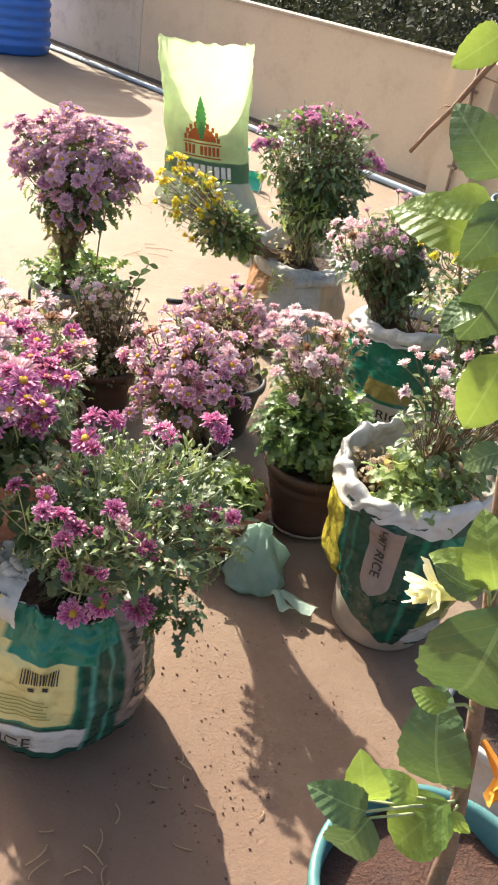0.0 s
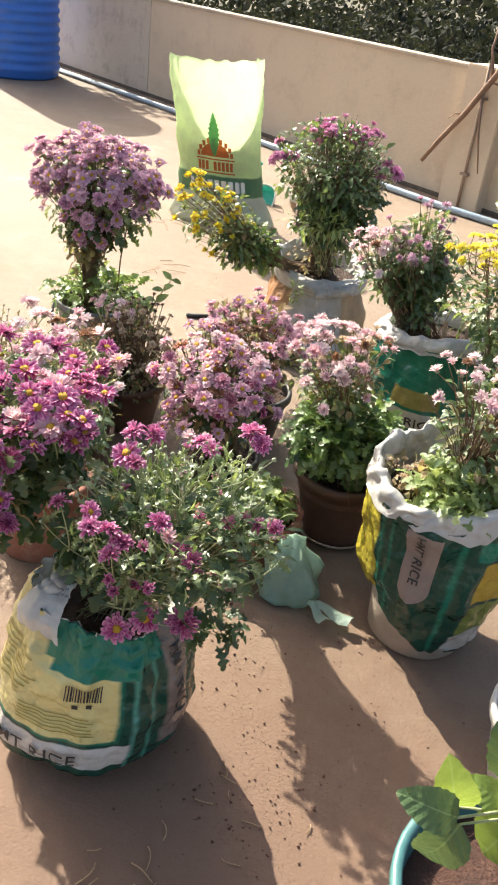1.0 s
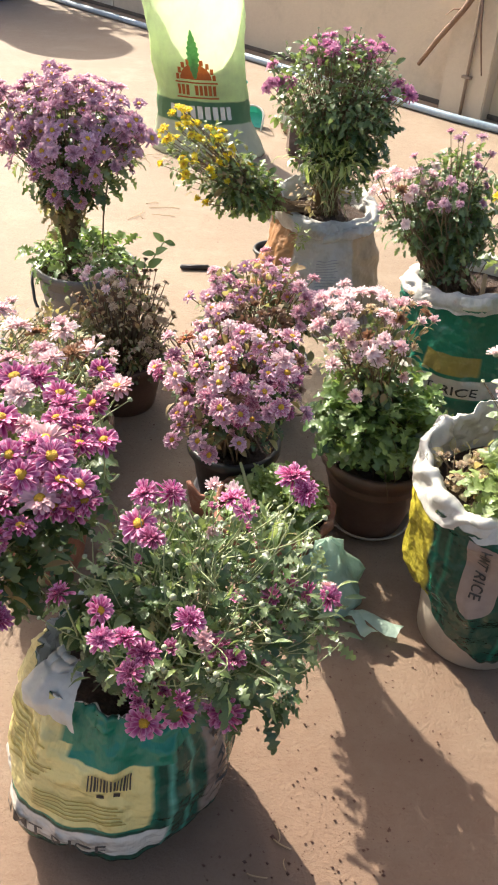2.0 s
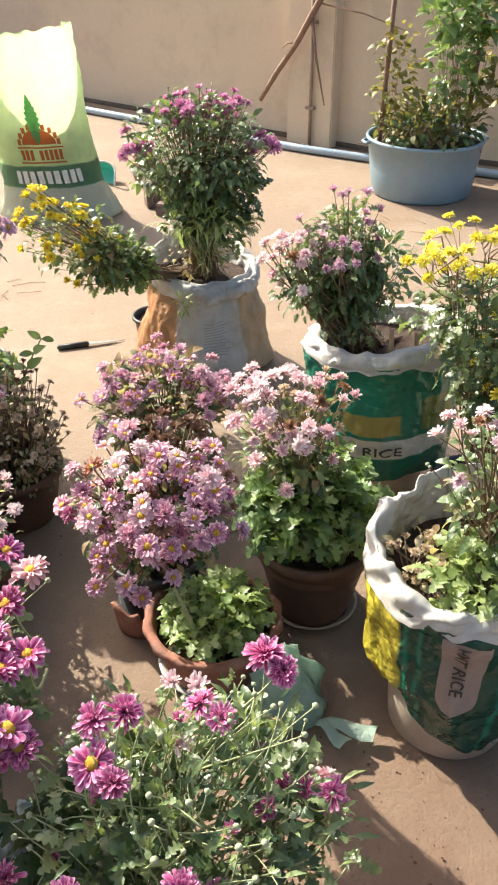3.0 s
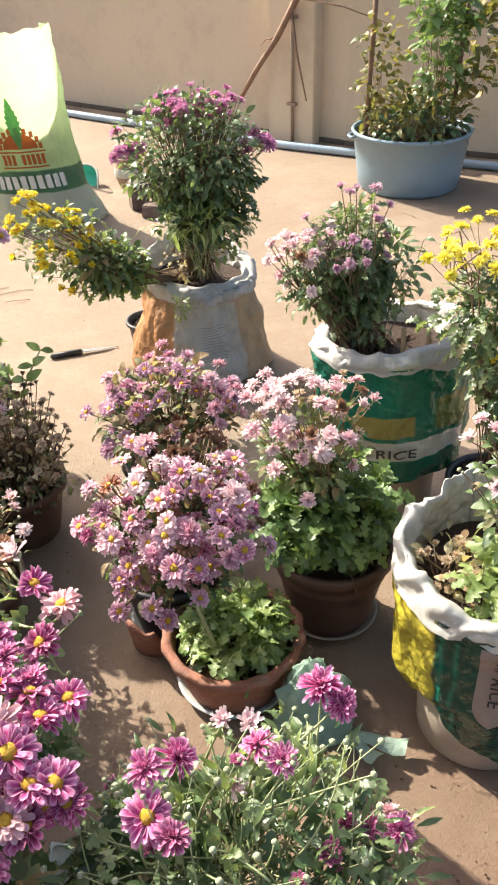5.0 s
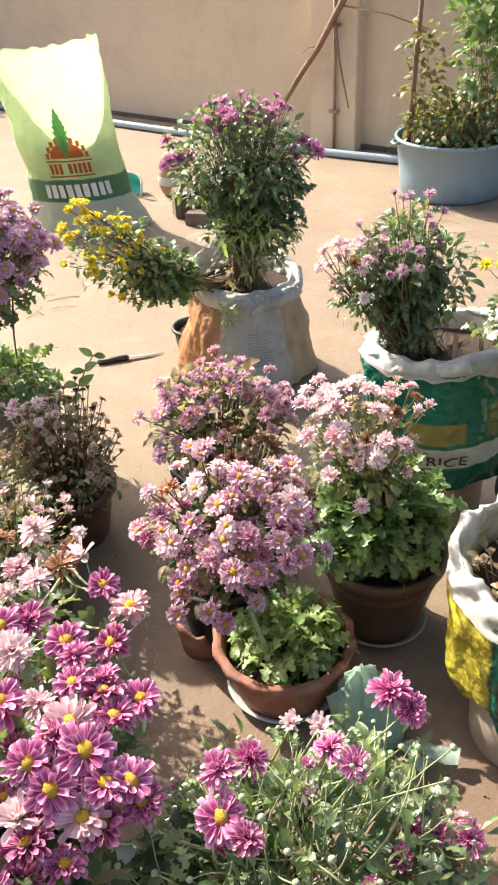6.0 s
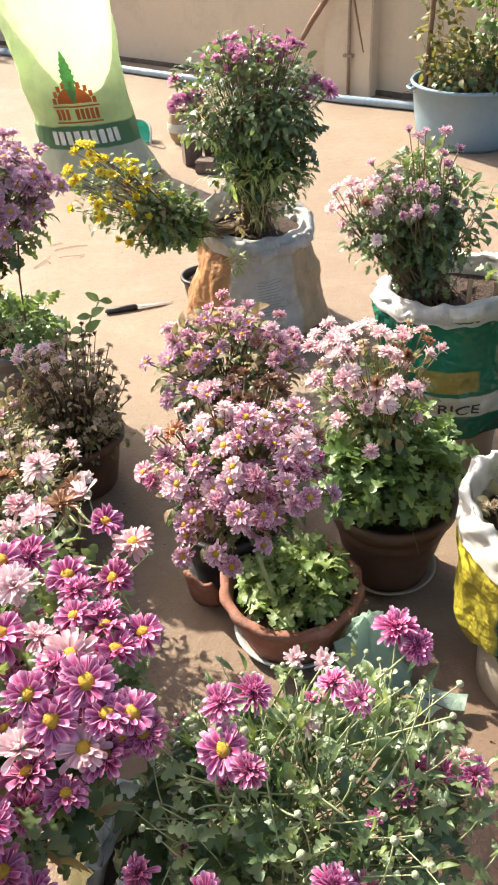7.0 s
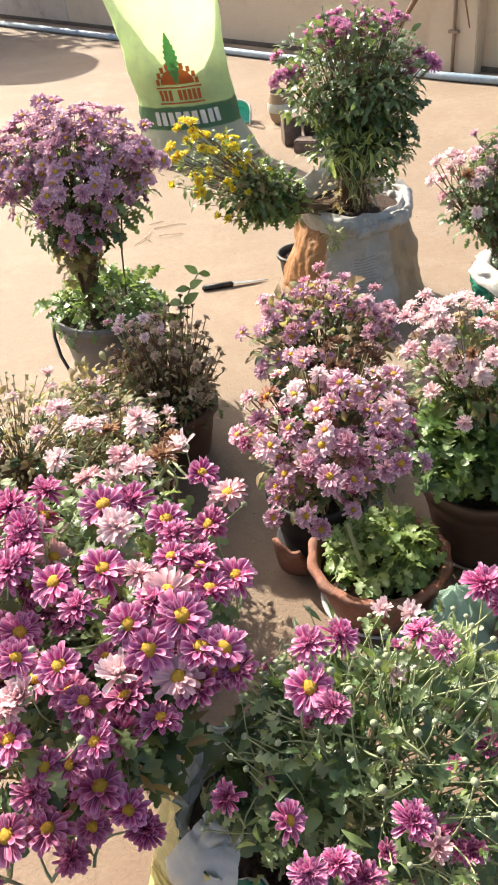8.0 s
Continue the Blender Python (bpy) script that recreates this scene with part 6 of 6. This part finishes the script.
# ---- small things on the floor ----
def dustpan():
    ob = thing("dustpan", (-0.35, 6.20, 0.0), "small teal plastic dustpan with a pale edge lying on the floor", "dustpan")
    ob.rotation_euler = (radians(38), 0, radians(-10))
    # a rounded scoop, open towards the front
    bm = bmesh.new()
    outline = [(-0.085, -0.10)] + [(0.085 * math.cos(math.pi - math.pi * k / 12), 0.03 + 0.085 * math.sin(math.pi * k / 12)) for k in range(13)] + [(0.085, -0.10)]
    for lo, hi, grow_by in ((0.0, 0.055, 0.0), (0.006, 0.055, -0.007)):
        a = [bm.verts.new((x * (1 + grow_by * 10), y + grow_by * (y > -0.09), lo)) for x, y in outline]
        b = [bm.verts.new((x * (1 + grow_by * 10) * 1.06, y * 1.06 if y > 0 else y, hi * (0.35 if y < -0.09 else 1.0) + (0.004 if y < -0.09 else 0))) for x, y in outline]
        for k in range(len(outline) - 1):
            bm.faces.new((a[k], a[k + 1], b[k + 1], b[k]))
        bm.faces.new(a)
    part("pan", bm, SCOOP_TEAL, ob, "", False)
    rim = [(x * 1.04, y * 1.04 if y > 0 else y, 0.024 if y < -0.09 else 0.056) for x, y in outline]
    part("rim", tube(bmesh.new(), rim, 0.007, 6), PLATE_WHITE, ob, "pale worn edge")
    part("lip", tube(bmesh.new(), [(-0.087, -0.10, 0.006), (0.0, -0.102, 0.006), (0.087, -0.10, 0.006)], 0.006, 6), PLATE_WHITE, ob, "pale front lip")
    part("handle", tube(bmesh.new(), [(-0.055, 0.09, 0.04), (-0.075, 0.15, 0.085), (-0.08, 0.20, 0.14), (-0.062, 0.215, 0.165)], [0.016, 0.012, 0.012, 0.019], 8), SCOOP_TEAL, ob)


def knife():
    a, b = Vector((-0.505, 3.90, 0.012)), Vector((-0.232, 3.937, 0.004))
    ob = thing("kitchen_knife", a, "knife with dark handle lying on the floor", "knife")
    ob.rotation_euler = (0, 0, math.atan2(b.y - a.y, b.x - a.x))
    part("handle", box(bmesh.new(), (0, -0.013, -0.010), (0.13, 0.013, 0.008), 0.005), BLACK_POT, ob, "dark worn handle")
    bm = bmesh.new()
    vs = [bm.verts.new(p) for p in ((0.12, -0.011, 0.0), (0.21, -0.010, -0.004), (0.276, 0.006, -0.008), (0.12, 0.011, 0.0))]
    top = bm.faces.new(vs)
    r = bmesh.ops.extrude_face_region(bm, geom=[top])
    for v in r["geom"]:
        if isinstance(v, bmesh.types.BMVert):
            v.co.z += 0.0025
    part("blade", bm, STEEL, ob, "narrow steel blade", False)


def carrier_bag():
    ob = thing("plastic_bag", (0.125, 2.0, 0), "crumpled thin green plastic carrier bag, knotted", "plastic bag")
    rng = random.Random(3)

    def hull(a, i):
        n = noise.noise(Vector((math.cos(a) * 1.7, math.sin(a) * 1.7, i * 0.4))) + 0.5 * noise.noise(Vector((math.cos(a) * 5, math.sin(a) * 5, i * 0.9)))
        return 1 + 0.5 * n + 0.08 * math.sin(9 * a + i), 0.014 * n
    bm = lathe([(0.008, 0.004), (0.075, 0.004), (0.09, 0.02), (0.088, 0.045), (0.08, 0.07), (0.07, 0.095), (0.058, 0.12), (0.046, 0.14), (0.04, 0.16), (0.036, 0.18), (0.008, 0.19)], 48, hull)
    for v in bm.verts:
        v.co.x, v.co.y = v.co.x * 0.95 - v.co.z * 0.1, v.co.y * 0.6 + v.co.z * 0.2
    part("bag", bm, BAG_GREEN, ob)
    for dx, dy, w in ((0.12, -0.07, 0.022), (0.05, -0.10, 0.018)):
        h = bmesh.new()
        rows = []
        for k in range(6):
            s = k / 5
            c = Vector((0.05 + dx * s, -0.05 + dy * s * 0.6, 0.035 + 0.012 * math.sin(6 * s)))
            side = Vector((-dy, dx, 0)).normalized() * w * (0.35 + 0.65 * s)
            rows.append((h.verts.new(c + side + Vector((0, 0, 0.012 * rng.random()))), h.verts.new(c + Vector((0, 0, 0.012))), h.verts.new(c - side)))
        for p, q in zip(rows, rows[1:]):
            for j in (0, 1):
                h.faces.new((p[j], p[j + 1], q[j + 1], q[j]))
        part("bag_handle", h, BAG_GREEN, ob)


def small_pot(at, r0, r1, h, material, label, tip=None):
    ob = thing("flower_pot", at, label, "flower pot", "empty pots behind the old sack")
    pot(ob, r0, r1, h, material, 0.008)
    soil_in(ob, r1 - 0.01, h * 0.8)
    if tip:
        ob.rotation_euler = tip
    return ob


def white_pot():
    ob = thing("flower_pot", (0.72, 1.50, 0), "white plastic flower pot with dark soil", "flower pot")
    pot(ob, 0.11, 0.145, 0.22, PLATE_WHITE, 0.008)
    soil_in(ob, 0.135, 0.18)


def pot_shard():
    """A piece of a broken pot, its outside turned to the path."""
    ob = thing("pot_shard", (-0.20, 2.30, 0), "curved shard of a broken terracotta pot leaning by another pot", "broken pot")
    rng = random.Random(12)
    bm = bmesh.new()
    grid = []
    for k in range(6):
        row = []
        for i in range(9):
            a = radians(228 + 112 * (i / 8 - 0.5) * (1 - 0.35 * (k / 5) ** 2))
            r = 0.062 + 0.012 * k / 5
            row.append(bm.verts.new((r * math.cos(a), r * math.sin(a) + 0.045 - 0.02 * k / 5, (0.115 + 0.012 * math.sin(i * 0.8 - 0.6) * (k > 3)) * k / 5 + (rng.uniform(-0.004, 0.004) if k in (5,) else 0))))
        grid.append(row)
    for k in range(5):
        for i in range(8):
            bm.faces.new((grid[k][i], grid[k][i + 1], grid[k + 1][i + 1], grid[k + 1][i]))
    bmesh.ops.recalc_face_normals(bm, faces=bm.faces)
    bmesh.ops.solidify(bm, geom=bm.faces[:], thickness=0.009)
    low = min(v.co.z for v in bm.verts)
    for v in bm.verts:
        v.co.z -= low
    part("shard", bm, TERRACOTTA, ob)


white_pot()
pot_shard()
dustpan()
knife()
carrier_bag()


def painted_pot():
    ob = thing("flower_pot", (-0.07, 6.12, 0), "small weathered pot with a painted band, full of dry soil", "flower pot", "empty pots behind the old sack")
    part("pot", lathe([(0.01, 0.0), (0.055, 0.0), (0.075, 0.03), (0.088, 0.08), (0.085, 0.13), (0.07, 0.165), (0.078, 0.18), (0.07, 0.182), (0.062, 0.165)], 32), CLAY_BEIGE, ob)
    part("band", lathe([(0.0885, 0.072), (0.091, 0.08), (0.0905, 0.115), (0.0875, 0.125)], 32), PLATE_WHITE, ob, "pale painted band")
    soil_in(ob, 0.064, 0.165)


def brick(at, size, turn, material, label):
    bm = box(bmesh.new(), (-size[0] / 2, -size[1] / 2, 0), (size[0] / 2, size[1] / 2, size[2]), 0.006)
    ob = part("brick", bm, material, None, label, False)
    ob.matrix_basis = Matrix.Translation(at) @ Matrix.Rotation(turn, 4, "Z")
    tagged(ob, category="brick")


painted_pot()
brick((-0.04, 5.68, 0), (0.10, 0.09, 0.16), 0.2, BRICK, "broken grey-brown brick standing on its end")
brick((0.04, 5.52, 0), (0.13, 0.10, 0.07), -0.35, BRICK, "old grey brick lying flat on the floor")
small_pot((0.10, 5.62, 0), 0.06, 0.08, 0.15, BLACK_POT, "small dark empty pot on the floor")
small_pot((-0.10, 3.95, 0), 0.07, 0.085, 0.11, BLACK_POT, "black pot standing behind the old sack")


# dry bits and twigs on the floor
def straws(name, spots, seed, count, length, label):
    rng = random.Random(seed)
    bm = bmesh.new()
    for x, y, r in spots:
        for _ in range(count):
            a, d, l = rng.uniform(0, 6.28), rng.uniform(0, r), length * rng.uniform(0.4, 1.2)
            p = Vector((x + d * math.cos(a), y + d * math.sin(a), 0.004))
            b = rng.uniform(0, 6.28)
            q = p + l * Vector((math.cos(b), math.sin(b), 0))
            m = (p + q) / 2 + Vector((rng.uniform(-0.4, 0.4) * l, rng.uniform(-0.4, 0.4) * l, rng.uniform(0, 0.15) * l))
            tube(bm, bend(p, m, q, 5), 0.0015, 4)
    ob = part(name, bm, STRAW, None, label)
    tagged(ob, category="debris", kind="stuff")


straws("dry_twigs", [(0.46, 3.55, 0.12), (-0.75, 4.6, 0.3), (-0.9, 5.35, 0.15), (-0.15, 6.0, 0.25), (1.3, 5.2, 0.25)], 5, 5, 0.13, "dry twigs and stalks scattered on the floor")
straws("dry_stalks", [(0.40, 3.48, 0.10), (0.36, 3.40, 0.06)], 9, 6, 0.2, "long curled dry stalks on the floor")
straws("dry_straw", [(-0.10, 1.2, 0.14), (-0.2, 1.0, 0.15), (0.05, 1.35, 0.2)], 6, 7, 0.05, "dry stalks on the floor in the shade")


def crumbs(name, spots, seed, count, label):
    rng = random.Random(seed)
    verts, faces = [], []
    for x, y, r in spots:
        for _ in range(count):
            a, d, s = rng.uniform(0, 6.28), r * rng.random() ** 0.7, 0.0011 + 0.0038 * rng.random() ** 3
            c = Vector((x + d * math.cos(a), y + d * math.sin(a), s * 0.5))
            b = len(verts)
            verts += [c + s * Vector(v) * rng.uniform(0.6, 1.2) for v in ((1, 0, 0), (-1, 0.2, 0), (0, 1, 0), (0.1, -1, 0), (0, 0, 0.8), (0, 0, -0.5))]
            faces += [tuple(b + k for k in f) for f in ((0, 2, 4), (2, 1, 4), (1, 3, 4), (3, 0, 4), (2, 0, 5), (1, 2, 5), (3, 1, 5), (0, 3, 5))]
    me = bpy.data.meshes.new(name)
    me.from_pydata(verts, [], faces)
    ob = fitted(name, me, RED_SOIL, None, label, False)
    tagged(ob, category="debris", kind="stuff")


crumbs("soil_crumbs", [(0.05, 1.5, 0.25), (0.1, 1.25, 0.3), (0.3, 1.7, 0.3), (-0.2, 2.9, 0.4), (0.3, 4.5, 0.8), (1.2, 5.4, 0.5), (0.2, 6.2, 0.5), (0.12, 1.35, 0.16), (-0.02, 1.75, 0.2)], 7, 110, "crumbs of dry soil scattered over the floor")
